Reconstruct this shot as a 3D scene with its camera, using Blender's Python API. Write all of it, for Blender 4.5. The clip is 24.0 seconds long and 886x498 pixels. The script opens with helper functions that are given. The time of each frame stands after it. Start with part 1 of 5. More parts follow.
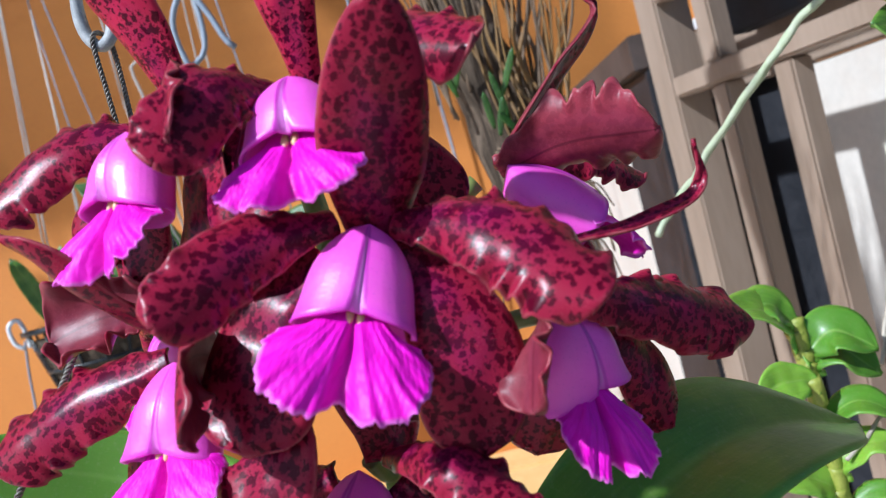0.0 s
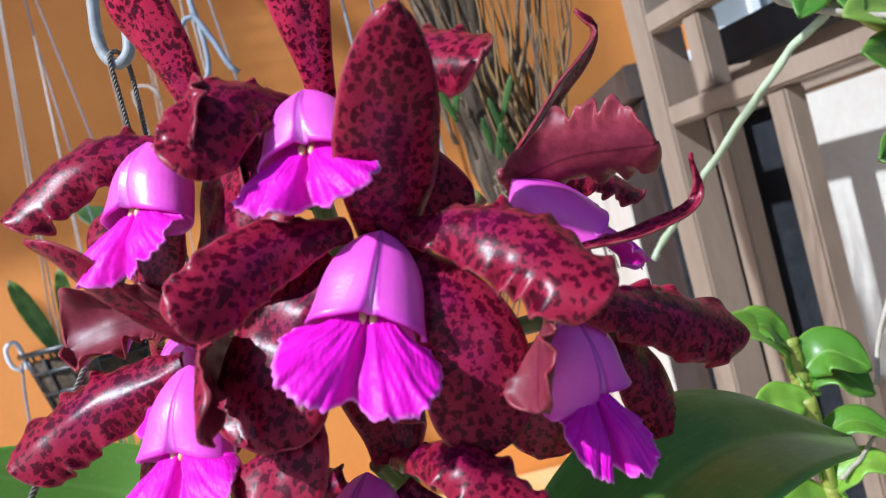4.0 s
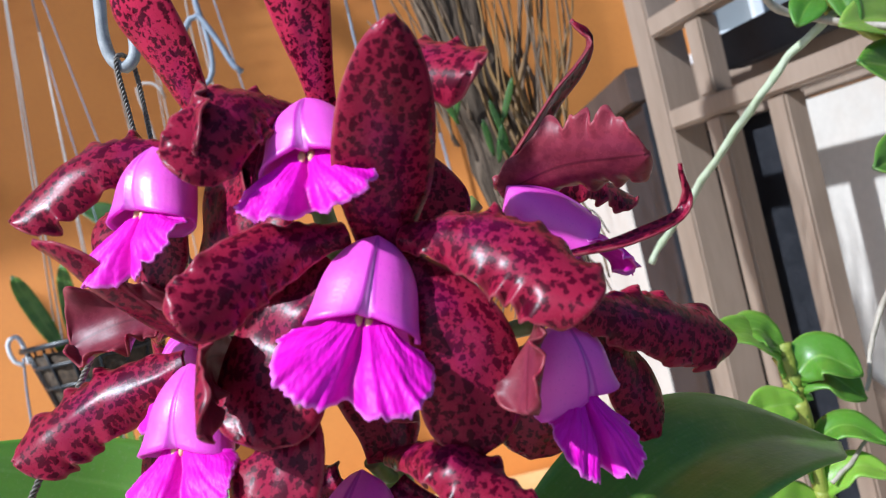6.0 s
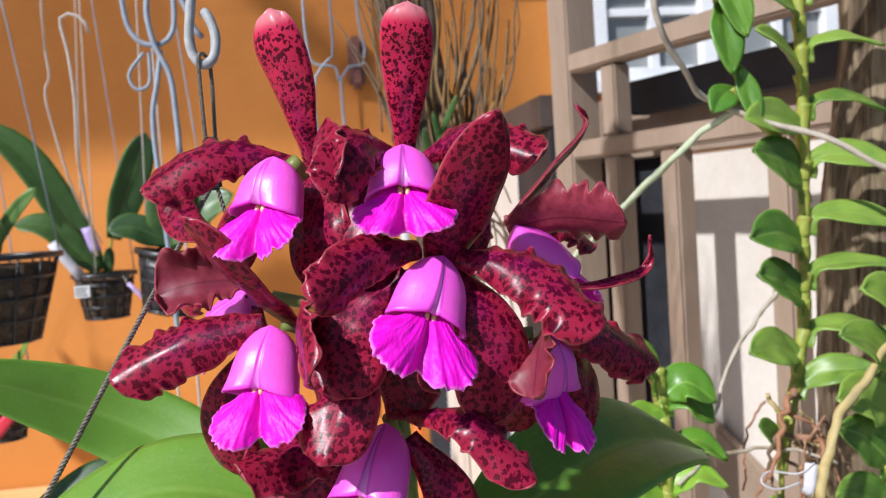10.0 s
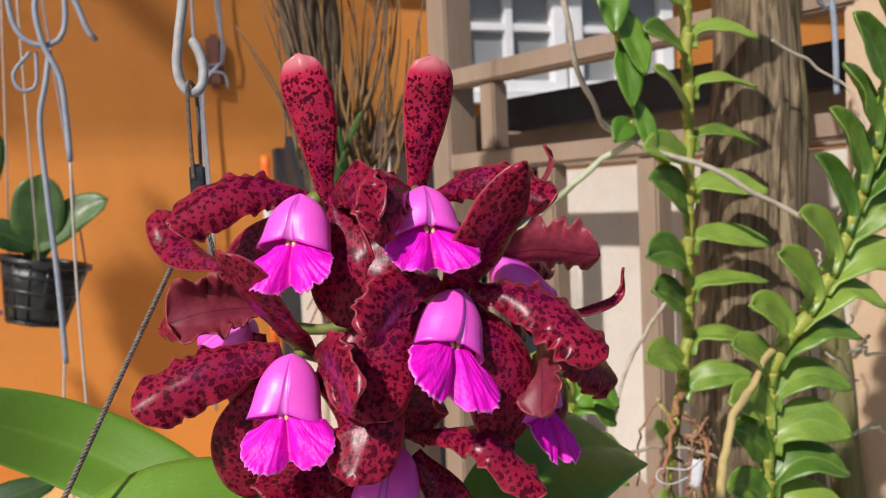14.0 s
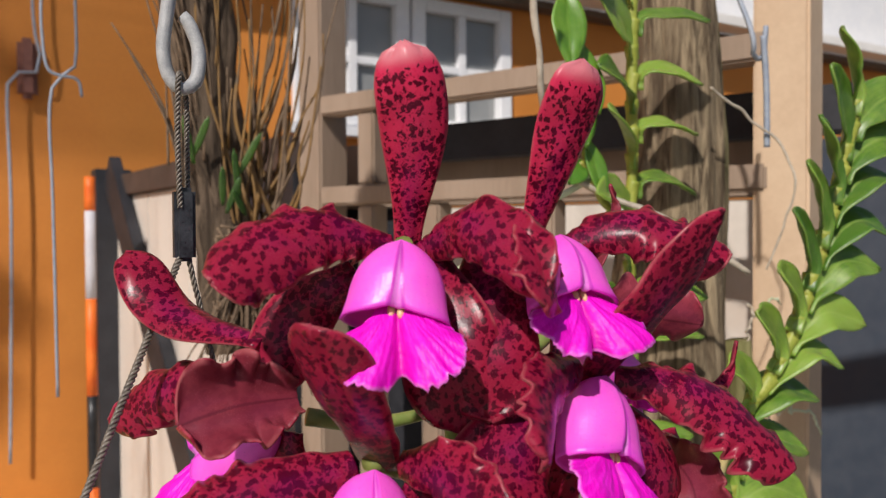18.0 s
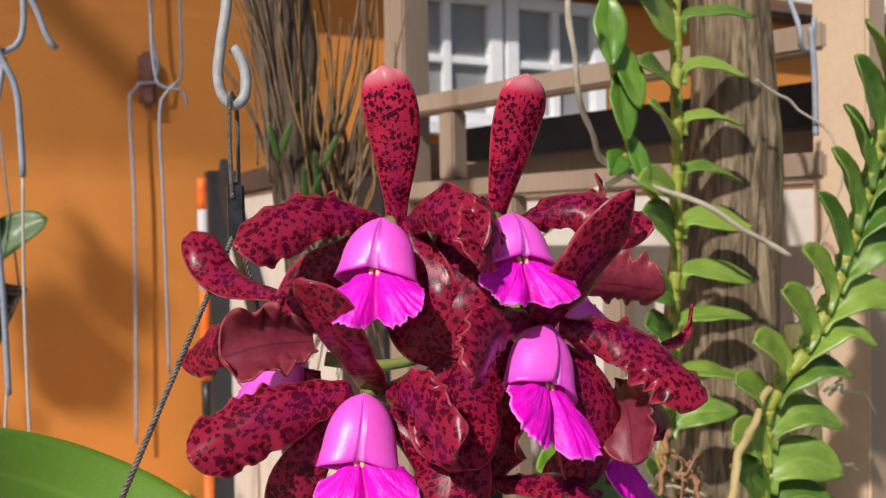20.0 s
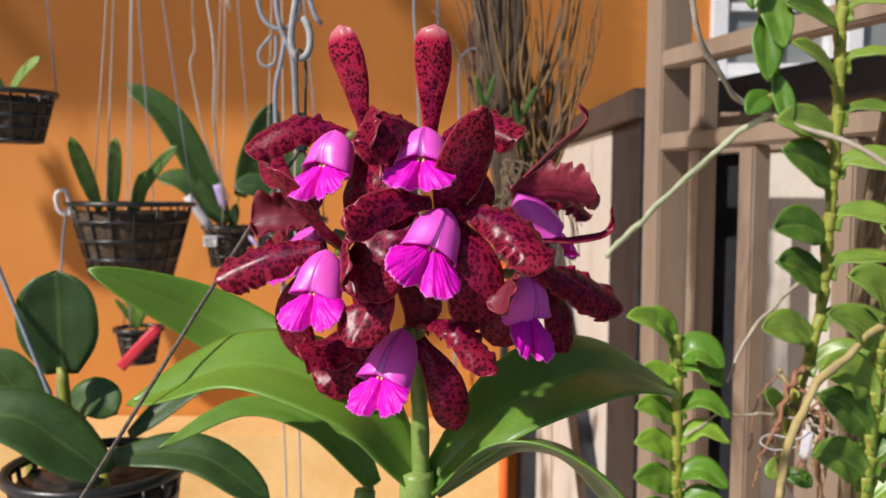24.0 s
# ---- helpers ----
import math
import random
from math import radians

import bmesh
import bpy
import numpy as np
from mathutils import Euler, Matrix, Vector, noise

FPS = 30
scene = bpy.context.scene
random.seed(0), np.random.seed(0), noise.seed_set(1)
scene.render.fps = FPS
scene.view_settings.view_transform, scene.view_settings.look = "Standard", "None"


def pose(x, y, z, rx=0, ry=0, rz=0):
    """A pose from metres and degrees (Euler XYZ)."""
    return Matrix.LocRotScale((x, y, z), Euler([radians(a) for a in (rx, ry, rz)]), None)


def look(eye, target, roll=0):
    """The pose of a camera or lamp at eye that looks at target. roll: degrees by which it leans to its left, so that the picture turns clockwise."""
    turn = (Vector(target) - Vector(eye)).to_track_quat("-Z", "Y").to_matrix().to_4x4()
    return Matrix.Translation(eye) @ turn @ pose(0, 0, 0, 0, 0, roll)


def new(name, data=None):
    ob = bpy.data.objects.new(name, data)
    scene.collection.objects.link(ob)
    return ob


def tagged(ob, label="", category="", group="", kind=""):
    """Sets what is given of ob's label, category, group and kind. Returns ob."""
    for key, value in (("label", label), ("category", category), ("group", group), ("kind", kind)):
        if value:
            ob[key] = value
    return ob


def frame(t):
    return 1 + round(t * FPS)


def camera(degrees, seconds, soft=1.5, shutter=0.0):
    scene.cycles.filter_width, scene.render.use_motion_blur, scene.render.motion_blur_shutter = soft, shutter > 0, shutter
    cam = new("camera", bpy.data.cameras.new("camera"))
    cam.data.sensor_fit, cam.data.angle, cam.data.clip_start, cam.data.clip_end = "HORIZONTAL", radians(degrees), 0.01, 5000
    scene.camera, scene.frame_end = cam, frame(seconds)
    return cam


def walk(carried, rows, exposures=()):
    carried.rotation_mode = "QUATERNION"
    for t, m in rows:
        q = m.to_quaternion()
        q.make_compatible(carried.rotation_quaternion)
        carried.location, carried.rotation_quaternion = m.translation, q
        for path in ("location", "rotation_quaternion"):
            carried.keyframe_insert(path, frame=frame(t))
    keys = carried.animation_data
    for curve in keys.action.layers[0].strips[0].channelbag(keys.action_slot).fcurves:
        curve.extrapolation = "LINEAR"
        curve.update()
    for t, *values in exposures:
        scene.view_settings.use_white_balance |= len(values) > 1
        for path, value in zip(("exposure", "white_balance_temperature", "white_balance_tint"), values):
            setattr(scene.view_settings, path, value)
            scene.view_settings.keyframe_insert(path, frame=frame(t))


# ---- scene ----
cam = camera(55.9, 24.0, soft=1.2)
cam.data.dof.use_dof, cam.data.dof.focus_distance, cam.data.dof.aperture_fstop = True, 0.27, 24.0
PATH = [
    (0, (0.02, 0.023, 1.422), (-0.037, 2.021, 1.356), -14.4),
    (0.5, (0.016, 0.026, 1.422), (-0.036, 2.025, 1.377), -14.6),
    (1, (0.015, 0.024, 1.421), (-0.047, 2.023, 1.371), -14.7),
    (1.5, (0.02, 0.022, 1.422), (-0.059, 2.02, 1.374), -14.8),
    (3.5, (0.015, 0.02, 1.42), (-0.051, 2.018, 1.358), -14.2),
    (4, (0.016, 0.015, 1.418), (-0.013, 2.015, 1.416), -14.0),
    (4.5, (0.021, 0.008, 1.419), (-0.002, 2.008, 1.428), -13.6),
    (5, (0.02, 0.011, 1.416), (-0.007, 2.011, 1.415), -13.5),
    (5.5, (0.017, 0.01, 1.419), (-0.011, 2.01, 1.414), -13.3),
    (6, (0.018, 0.009, 1.419), (-0.015, 2.008, 1.416), -13.3),
    (6.5, (0.017, 0.005, 1.42), (-0.005, 2.005, 1.407), -13.4),
    (7, (0.018, 0.003, 1.419), (0.004, 2.002, 1.389), -13.4),
    (7.5, (0.019, -0.011, 1.421), (0.003, 1.989, 1.386), -13.4),
    (8, (0.016, -0.014, 1.427), (0.008, 1.986, 1.398), -13.4),
    (8.5, (0.007, -0.025, 1.431), (0.035, 1.974, 1.398), -12.7),
    (9, (0.002, -0.029, 1.421), (0.104, 1.968, 1.362), -10.1),
    (9.5, (-0.015, -0.044, 1.436), (0.173, 1.945, 1.356), -6.0),
    (11.5, (-0.075, -0.087, 1.444), (0.391, 1.854, 1.325), -1.5),
    (12, (-0.072, -0.099, 1.453), (0.424, 1.834, 1.333), -1.2),
    (12.5, (-0.058, -0.117, 1.45), (0.404, 1.825, 1.335), -0.6),
    (13, (-0.083, -0.11, 1.457), (0.428, 1.819, 1.324), -1.0),
    (13.5, (-0.096, -0.098, 1.452), (0.563, 1.786, 1.328), -1.5),
    (14, (-0.098, -0.068, 1.455), (0.555, 1.819, 1.344), -2.5),
    (14.5, (-0.088, -0.053, 1.463), (0.51, 1.852, 1.347), -2.9),
    (15, (-0.073, -0.021, 1.475), (0.52, 1.886, 1.362), -2.9),
    (15.5, (-0.109, 0.004, 1.474), (0.581, 1.879, 1.364), -2.4),
    (16, (-0.125, 0.036, 1.46), (0.737, 1.839, 1.369), -1.6),
    (16.5, (-0.134, 0.045, 1.464), (0.862, 1.778, 1.413), -0.8),
    (17, (-0.143, 0.048, 1.463), (0.913, 1.746, 1.437), -0.3),
    (17.5, (-0.145, 0.046, 1.463), (0.924, 1.736, 1.425), -0.3),
    (19.5, (-0.154, 0.006, 1.455), (0.813, 1.757, 1.42), -0.7),
    (20, (-0.142, -0.027, 1.456), (0.699, 1.787, 1.41), -1.0),
    (20.5, (-0.134, -0.055, 1.45), (0.573, 1.816, 1.401), -1.1),
    (21, (-0.113, -0.08, 1.446), (0.478, 1.829, 1.381), -1.1),
    (21.5, (-0.1, -0.098, 1.443), (0.399, 1.837, 1.364), -0.8),
    (22, (-0.087, -0.122, 1.443), (0.33, 1.833, 1.364), -0.9),
    (22.5, (-0.065, -0.149, 1.441), (0.262, 1.823, 1.365), -0.6),
    (23, (-0.025, -0.173, 1.436), (0.176, 1.814, 1.343), -0.2),
    (23.5, (-0.014, -0.18, 1.435), (0.064, 1.814, 1.305), -0.1),
    (24, (-0.001, -0.167, 1.431), (0.001, 1.829, 1.301), 0.4),
]
EXPOSURES = [(0.0, 0.31, 5100.0, 8.0), (7.5, 0.32, 5100.0, 8.0), (9.0, 0.32, 5150.0, 9.0), (9.5, 0.30, 5350.0, 10.0), (12.0, 0.03, 6200.0, 15.0), (15.0, -0.11, 6200.0, 14.0), (17.0, -0.20, 6250.0, 14.0), (20.0, -0.10, 6250.0, 14.0), (22.0, -0.06, 6250.0, 14.0), (24.0, -0.05, 6200.0, 14.0)]
walk(cam, [(t, look(eye, target, roll)) for t, eye, target, roll in PATH], EXPOSURES)

# ---- world, sun ----
SUN_TO = Vector((-0.60, -0.50, 0.62)).normalized()
world = bpy.data.worlds.new("sky")
scene.world = world
world.use_nodes = True
wn = world.node_tree.nodes
sky = wn.new("ShaderNodeTexSky")
sky.sky_type, sky.sun_disc = "NISHITA", False
sky.sun_elevation = math.asin(SUN_TO.z)
sky.sun_rotation = math.atan2(SUN_TO.x, SUN_TO.y)
world.node_tree.links.new(sky.outputs[0], wn["Background"].inputs[0])
wn["Background"].inputs[1].default_value = 0.068
sun_data = bpy.data.lights.new("sun", "SUN")
sun_data.energy, sun_data.angle, sun_data.color = 4.6, radians(1.6), (1.0, 0.93, 0.82)
sun = new("sun", sun_data)
sun.matrix_world = look(SUN_TO * 10, (0, 0, 0))

# ---- materials ----


class Mat:
    """A node material in the making."""

    def __init__(self, name, rough=0.5, spec=0.5, coat=0.0):
        self.m = bpy.data.materials.new(name)
        self.m.use_nodes = True
        self.t = self.m.node_tree
        self.b = self.t.nodes["Principled BSDF"]
        self.put("Roughness", rough)
        self.put("Specular IOR Level", spec)
        self.put("Coat Weight", coat)
        self.put("Coat Roughness", 0.25)

    def put(self, socket, v):
        if isinstance(v, (int, float)):
            self.b.inputs[socket].default_value = v
        elif isinstance(v, tuple):
            self.b.inputs[socket].default_value = (*v, 1.0)[:4]
        else:
            self.t.links.new(v, self.b.inputs[socket])
        return self

    def node(self, kind, ins=None, **props):
        n = self.t.nodes.new(kind)
        for k, v in props.items():
            setattr(n, k, v)
        for k, v in (ins or {}).items():
            if isinstance(v, bpy.types.NodeSocket):
                self.t.links.new(v, n.inputs[k])
            else:
                n.inputs[k].default_value = v
        return n

    def math(self, op, a, b=0.0, clamp=False):
        return self.node("ShaderNodeMath", {0: a, 1: b}, operation=op, use_clamp=clamp).outputs[0]

    def mix(self, f, a, b):
        n = self.t.nodes.new("ShaderNodeMix")
        n.data_type = "RGBA"
        for i, v in ((0, f), (6, a), (7, b)):
            if isinstance(v, bpy.types.NodeSocket):
                self.t.links.new(v, n.inputs[i])
            else:
                n.inputs[i].default_value = (*v, 1.0) if isinstance(v, tuple) else v
        return n.outputs[2]

    def ramp(self, x, lo, hi):
        n = self.node("ShaderNodeMapRange", {0: x, 1: lo, 2: hi}, interpolation_type="SMOOTHSTEP")
        return n.outputs[0]

    def coords(self, out="Object"):
        return self.node("ShaderNodeTexCoord").outputs[out]

    def uv(self, layer):
        return self.node("ShaderNodeUVMap", uv_map=layer).outputs[0]

    def noise(self, vec, scale, detail=3.0, rough=0.55, dist=0.0):
        return self.node("ShaderNodeTexNoise", {"Vector": vec, "Scale": scale, "Detail": detail, "Roughness": rough, "Distortion": dist}).outputs[0]

    def stretch(self, vec, sx, sy, sz):
        return self.node("ShaderNodeMapping", {"Vector": vec, "Scale": (sx, sy, sz)}).outputs[0]

    def bump(self, h, strength, distance):
        self.put("Normal", self.node("ShaderNodeBump", {"Strength": strength, "Distance": distance, "Height": h}).outputs[0])
        return self


def plain(name, c1, c2, scale=60.0, rough=0.6, bump=0.0, dist=0.001, fine=8.0, c3=None, coat=0.0, stretch=(1, 1, 1)):
    """Two colours mixed by coarse and fine noise, with a third for stains."""
    m = Mat(name, rough, coat=coat)
    co = m.stretch(m.coords(), *stretch)
    n1, n2 = m.noise(co, scale, 4), m.noise(co, scale * fine, 3)
    f = m.math("ADD", m.math("MULTIPLY", n1, 0.65), m.math("MULTIPLY", n2, 0.35))
    col = m.mix(m.ramp(f, 0.3, 0.7), c1, c2)
    if c3:
        col = m.mix(m.ramp(m.noise(co, scale * 0.4, 5, 0.65), 0.55, 0.72), col, c3)
    m.put("Base Color", col)
    m.put("Roughness", m.math("ADD", m.math("MULTIPLY", n2, 0.25), rough - 0.12))
    if bump:
        m.bump(f, bump, dist)
    return m.m


def petal_material(name, back=False, deep=1.0, bare=0.94, light=1.0, size=1.0, cover=0.355):
    m = Mat(name, 0.3, 0.22 if back else 0.16, 0.0)
    uv, pn = m.uv("metres"), m.uv("shape")
    wob = m.node("ShaderNodeTexNoise", {"Vector": uv, "Scale": 780.0, "Detail": 2.5}).outputs["Color"]
    off = m.node("ShaderNodeVectorMath", {0: wob, 1: (0.5, 0.5, 0.5)}, operation="SUBTRACT").outputs[0]
    off = m.node("ShaderNodeVectorMath", {0: off, "Scale": 0.0028}, operation="SCALE").outputs[0]
    vec = m.node("ShaderNodeVectorMath", {0: uv, 1: off}, operation="ADD").outputs[0]
    vec = m.stretch(vec, 1.12, 0.88, 1)
    big = m.node("ShaderNodeTexVoronoi", {"Vector": vec, "Scale": 400.0 * size, "Randomness": 1.0}, voronoi_dimensions="2D").outputs["Distance"]
    small = m.node("ShaderNodeTexVoronoi", {"Vector": vec, "Scale": 760.0 * size}, voronoi_dimensions="2D").outputs["Distance"]
    patch = m.noise(uv, 170.0, 2)
    sep = m.node("ShaderNodeSeparateXYZ", {0: pn})
    across, along = sep.outputs[0], sep.outputs[1]
    edge = m.math("ABSOLUTE", m.math("SUBTRACT", m.math("MULTIPLY", across, 2.0), 1.0))
    # blotches thin out at the tip and at the rim
    room = m.math("ADD", cover, m.math("MULTIPLY", m.math("SUBTRACT", patch, 0.5), 0.85))
    room = m.math("SUBTRACT", room, m.math("MULTIPLY", m.ramp(along, bare, bare + 0.12), 0.5))
    room = m.math("SUBTRACT", room, m.math("MULTIPLY", m.ramp(edge, 0.88, 1.0), 0.35))
    spot = m.ramp(m.math("SUBTRACT", room, big), -0.008, 0.010)
    fine = m.math("SUBTRACT", room, m.math("MULTIPLY", m.ramp(along, 0.25, 0.75), 0.16))
    spot2 = m.ramp(m.math("SUBTRACT", m.math("SUBTRACT", fine, 0.06), small), -0.012, 0.015)
    spot = m.math("MAXIMUM", spot, m.math("MULTIPLY", spot2, 0.85))
    centre = m.math("MULTIPLY", m.math("SUBTRACT", 1.0, m.ramp(edge, 0.1, 0.75)), m.math("SUBTRACT", 1.0, m.ramp(along, 0.45, 0.85)))
    centre = m.math("MULTIPLY", centre, m.ramp(m.noise(uv, 90.0, 3), 0.3, 0.6))
    veins = m.noise(m.stretch(uv, 900, 40, 1), 1.0, 3)
    if back:
        col = m.mix(m.noise(uv, 120.0, 4), (0.235 * deep, 0.024 * deep, 0.044 * deep), (0.36 * deep, 0.056 * deep, 0.078 * deep))
        col = m.mix(m.math("MULTIPLY", spot, 0.30), col, (0.10, 0.008, 0.018))
        # the reverse's purple sheen along its middle, painted into the colour
        sheen_paint = m.math("MULTIPLY", m.math("SUBTRACT", 1.0, m.ramp(edge, 0.2, 0.95)), m.ramp(m.noise(m.stretch(uv, 160, 40, 1), 1.0, 2), 0.3, 0.7))
        col = m.mix(m.math("MULTIPLY", sheen_paint, 0.28), col, (0.26 * deep, 0.040 * deep, 0.12 * deep))
        col = m.mix(m.math("MULTIPLY", m.math("SUBTRACT", 1.0, m.ramp(edge, 0.015, 0.06)), 0.7), col, (0.09, 0.010, 0.020))
    else:
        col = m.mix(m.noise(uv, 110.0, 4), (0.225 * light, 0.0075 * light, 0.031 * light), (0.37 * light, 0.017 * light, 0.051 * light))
        col = m.mix(m.math("MULTIPLY", centre, 0.50), col, (0.21, 0.005, 0.09))
        dark = m.mix(centre, (0.062, 0.0007, 0.0085), (0.068, 0.0006, 0.026))
        col = m.mix(spot, col, dark)
    col = m.mix(m.math("MULTIPLY", veins, 0.18), col, (0.16, 0.006, 0.035))
    pale = m.math("MULTIPLY", m.ramp(edge, 0.92, 1.0), m.ramp(m.noise(uv, 300.0, 3), 0.30, 0.60))
    col = m.mix(m.math("MULTIPLY", pale, 0.5), col, (0.45, 0.14, 0.14))
    # pale end: the sun's highlight on the bent tip, put into the colour
    col = m.mix(m.math("MULTIPLY", m.ramp(along, bare + 0.04, bare + 0.12), 0.65), col, (0.62, 0.26, 0.28))
    dots = m.node("ShaderNodeTexVoronoi", {"Vector": uv, "Scale": 1300.0}, voronoi_dimensions="2D").outputs["Distance"]
    flecks = m.math("MULTIPLY", m.math("SUBTRACT", 1.0, m.ramp(dots, 0.06, 0.16)), m.ramp(m.noise(uv, 140.0, 2), 0.42, 0.62))
    col = m.mix(m.math("MULTIPLY", flecks, 0.20), col, (0.60, 0.20, 0.24))
    m.put("Base Color", col)
    soft = m.noise(uv, 260.0, 3)
    m.put("Roughness", m.math("ADD", 0.34 if back else 0.22, m.math("MULTIPLY", soft, 0.14)))
    h = m.math("ADD", m.math("MULTIPLY", dots, 0.20), m.math("ADD", m.math("MULTIPLY", soft, 0.35), m.math("MULTIPLY", veins, 0.55)))
    m.bump(h, 0.13, 0.0004)
    m.put("Subsurface Weight", 0.12)
    m.b.inputs["Subsurface Radius"].default_value = (0.0015, 0.0004, 0.0006)
    return m.m


def hood_material(name):
    m = Mat(name, 0.40, 0.7)
    uv, pn = m.uv("metres"), m.uv("shape")
    sep = m.node("ShaderNodeSeparateXYZ", {0: pn})
    along = sep.outputs[1]
    col = m.mix(m.noise(uv, 130.0, 4), (0.86, 0.078, 0.62), (0.91, 0.135, 0.70))
    col = m.mix(m.math("MULTIPLY", m.ramp(along, 0.86, 1.0), 0.45), col, (0.68, 0.02, 0.62))
    mid = m.math("MINIMUM", sep.outputs[0], m.math("SUBTRACT", 1.0, sep.outputs[0]))
    wide = m.math("ADD", 0.004, m.math("MULTIPLY", m.math("POWER", along, 2.0), 0.015))
    col = m.mix(m.math("MULTIPLY", m.math("SUBTRACT", 1.0, m.ramp(m.math("SUBTRACT", mid, wide), 0.004, 0.012)), 0.6), col, (0.45, 0.012, 0.42))
    col = m.mix(m.math("MULTIPLY", m.math("SUBTRACT", 1.0, m.ramp(m.math("SUBTRACT", mid, wide), -0.006, 0.0)), 0.75), col, (0.78, 0.24, 0.70))
    speck = m.node("ShaderNodeTexVoronoi", {"Vector": uv, "Scale": 420.0}, voronoi_dimensions="2D").outputs["Distance"]
    col = m.mix(m.math("MULTIPLY", m.math("SUBTRACT", 1.0, m.ramp(speck, 0.03, 0.08)), 0.35), col, (0.35, 0.01, 0.38))
    m.put("Base Color", col)
    v = m.noise(m.stretch(uv, 700, 60, 1), 1.0, 3)
    m.bump(m.math("ADD", v, m.noise(uv, 900.0, 2)), 0.15, 0.0005)
    m.put("Subsurface Weight", 0.25)
    m.b.inputs["Subsurface Radius"].default_value = (0.0025, 0.0006, 0.0025)
    return m.m


def fan_material(name):
    m = Mat(name, 0.5, 0.35)
    uv, pn = m.uv("metres"), m.uv("shape")
    sep = m.node("ShaderNodeSeparateXYZ", {0: pn})
    across, along = sep.outputs[0], sep.outputs[1]
    ray = m.noise(m.node("ShaderNodeCombineXYZ", {0: m.math("MULTIPLY", across, 46.0), 1: m.math("MULTIPLY", along, 3.0)}).outputs[0], 1.0, 2)
    col = m.mix(m.ramp(ray, 0.35, 0.68), (0.77, 0.000, 0.51), (0.86, 0.012, 0.63))
    mid = m.math("ABSOLUTE", m.math("SUBTRACT", across, 0.5))
    col = m.mix(m.math("MULTIPLY", m.math("SUBTRACT", 1.0, m.ramp(mid, 0.0, 0.05)), 0.6), col, (0.50, 0.0, 0.28))
    col = m.mix(m.math("MULTIPLY", m.ramp(m.math("ADD", along, m.math("MULTIPLY", ray, 0.04)), 0.96, 1.02), 0.6), col, (0.85, 0.30, 0.80))
    m.put("Base Color", col)
    beads = m.node("ShaderNodeTexVoronoi", {"Vector": m.stretch(uv, 1.4, 0.8, 1), "Scale": 700.0}, voronoi_dimensions="2D").outputs["Distance"]
    m.bump(m.math("SUBTRACT", m.math("MULTIPLY", ray, 0.5), beads), 0.28, 0.0005)
    m.put("Subsurface Weight", 0.25)
    m.b.inputs["Subsurface Radius"].default_value = (0.002, 0.0004, 0.002)
    return m.m


def leaf_material(name, c1, c2, rib, gloss=0.38):
    m = Mat(name, gloss, 0.5, 0.1)
    uv, pn = m.uv("metres"), m.uv("shape")
    sep = m.node("ShaderNodeSeparateXYZ", {0: pn})
    mid = m.math("ABSOLUTE", m.math("SUBTRACT", sep.outputs[0], 0.5))
    f = m.math("ADD", m.math("MULTIPLY", m.noise(uv, 45.0, 4), 0.7), m.math("MULTIPLY", m.noise(m.stretch(uv, 900, 50, 1), 1.0, 2), 0.3))
    rnd = m.node("ShaderNodeObjectInfo").outputs["Random"]
    col = m.mix(m.ramp(m.math("ADD", f, m.math("MULTIPLY", m.math("SUBTRACT", rnd, 0.5), 0.5)), 0.3, 0.7), c1, c2)
    col = m.mix(m.math("MULTIPLY", m.math("SUBTRACT", 1.0, m.ramp(mid, 0.0, 0.05)), 0.5), col, rib)
    col = m.mix(m.math("MULTIPLY", m.ramp(m.noise(uv, 260.0, 4, 0.7), 0.66, 0.76), 0.45), col, (0.16, 0.17, 0.03))
    col = m.mix(m.math("MULTIPLY", m.ramp(mid, 0.46, 0.5), 0.45), col, rib)
    dust = m.ramp(m.noise(uv, 420.0, 5, 0.7), 0.52, 0.70)
    col = m.mix(m.math("MULTIPLY", dust, 0.11), col, (0.42, 0.44, 0.30))
    m.put("Base Color", col)
    m.put("Roughness", m.math("ADD", gloss - 0.08, m.math("MULTIPLY", m.noise(uv, 160.0, 4), 0.22)))
    m.bump(m.math("ADD", f, m.math("MULTIPLY", m.noise(uv, 700.0, 2), 0.4)), 0.25, 0.0008)
    m.put("Subsurface Weight", 0.35)
    m.b.inputs["Subsurface Radius"].default_value = (0.0025, 0.0055, 0.0008)
    m.b.inputs["Subsurface Scale"].default_value = 1.0
    return m.m


def bark_material(name, c1, c2, c3, lit_moss=None):
    m = Mat(name, 0.9, 0.2)
    co = m.coords()
    grain = m.noise(m.stretch(co, 70, 70, 6), 1.0, 7, 0.68, 1.8)
    blot = m.noise(m.stretch(co, 24, 24, 9), 1.0, 5, 0.6, 0.6)
    col = m.mix(m.ramp(grain, 0.35, 0.65), c1, c2)
    col = m.mix(m.math("MULTIPLY", m.ramp(blot, 0.5, 0.7), 0.7), col, c3)
    # mossy green towards +x, with that flank's lit look painted in too
    if lit_moss:
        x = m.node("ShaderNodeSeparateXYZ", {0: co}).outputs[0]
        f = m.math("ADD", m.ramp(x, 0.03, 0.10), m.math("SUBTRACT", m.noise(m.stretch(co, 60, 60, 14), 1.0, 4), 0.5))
        col = m.mix(m.math("MULTIPLY", m.ramp(f, 0.35, 0.8), 0.7), col, lit_moss)
    m.put("Base Color", col)
    m.bump(m.math("ADD", grain, m.math("MULTIPLY", blot, 0.5)), 0.8, 0.006)
    return m.m


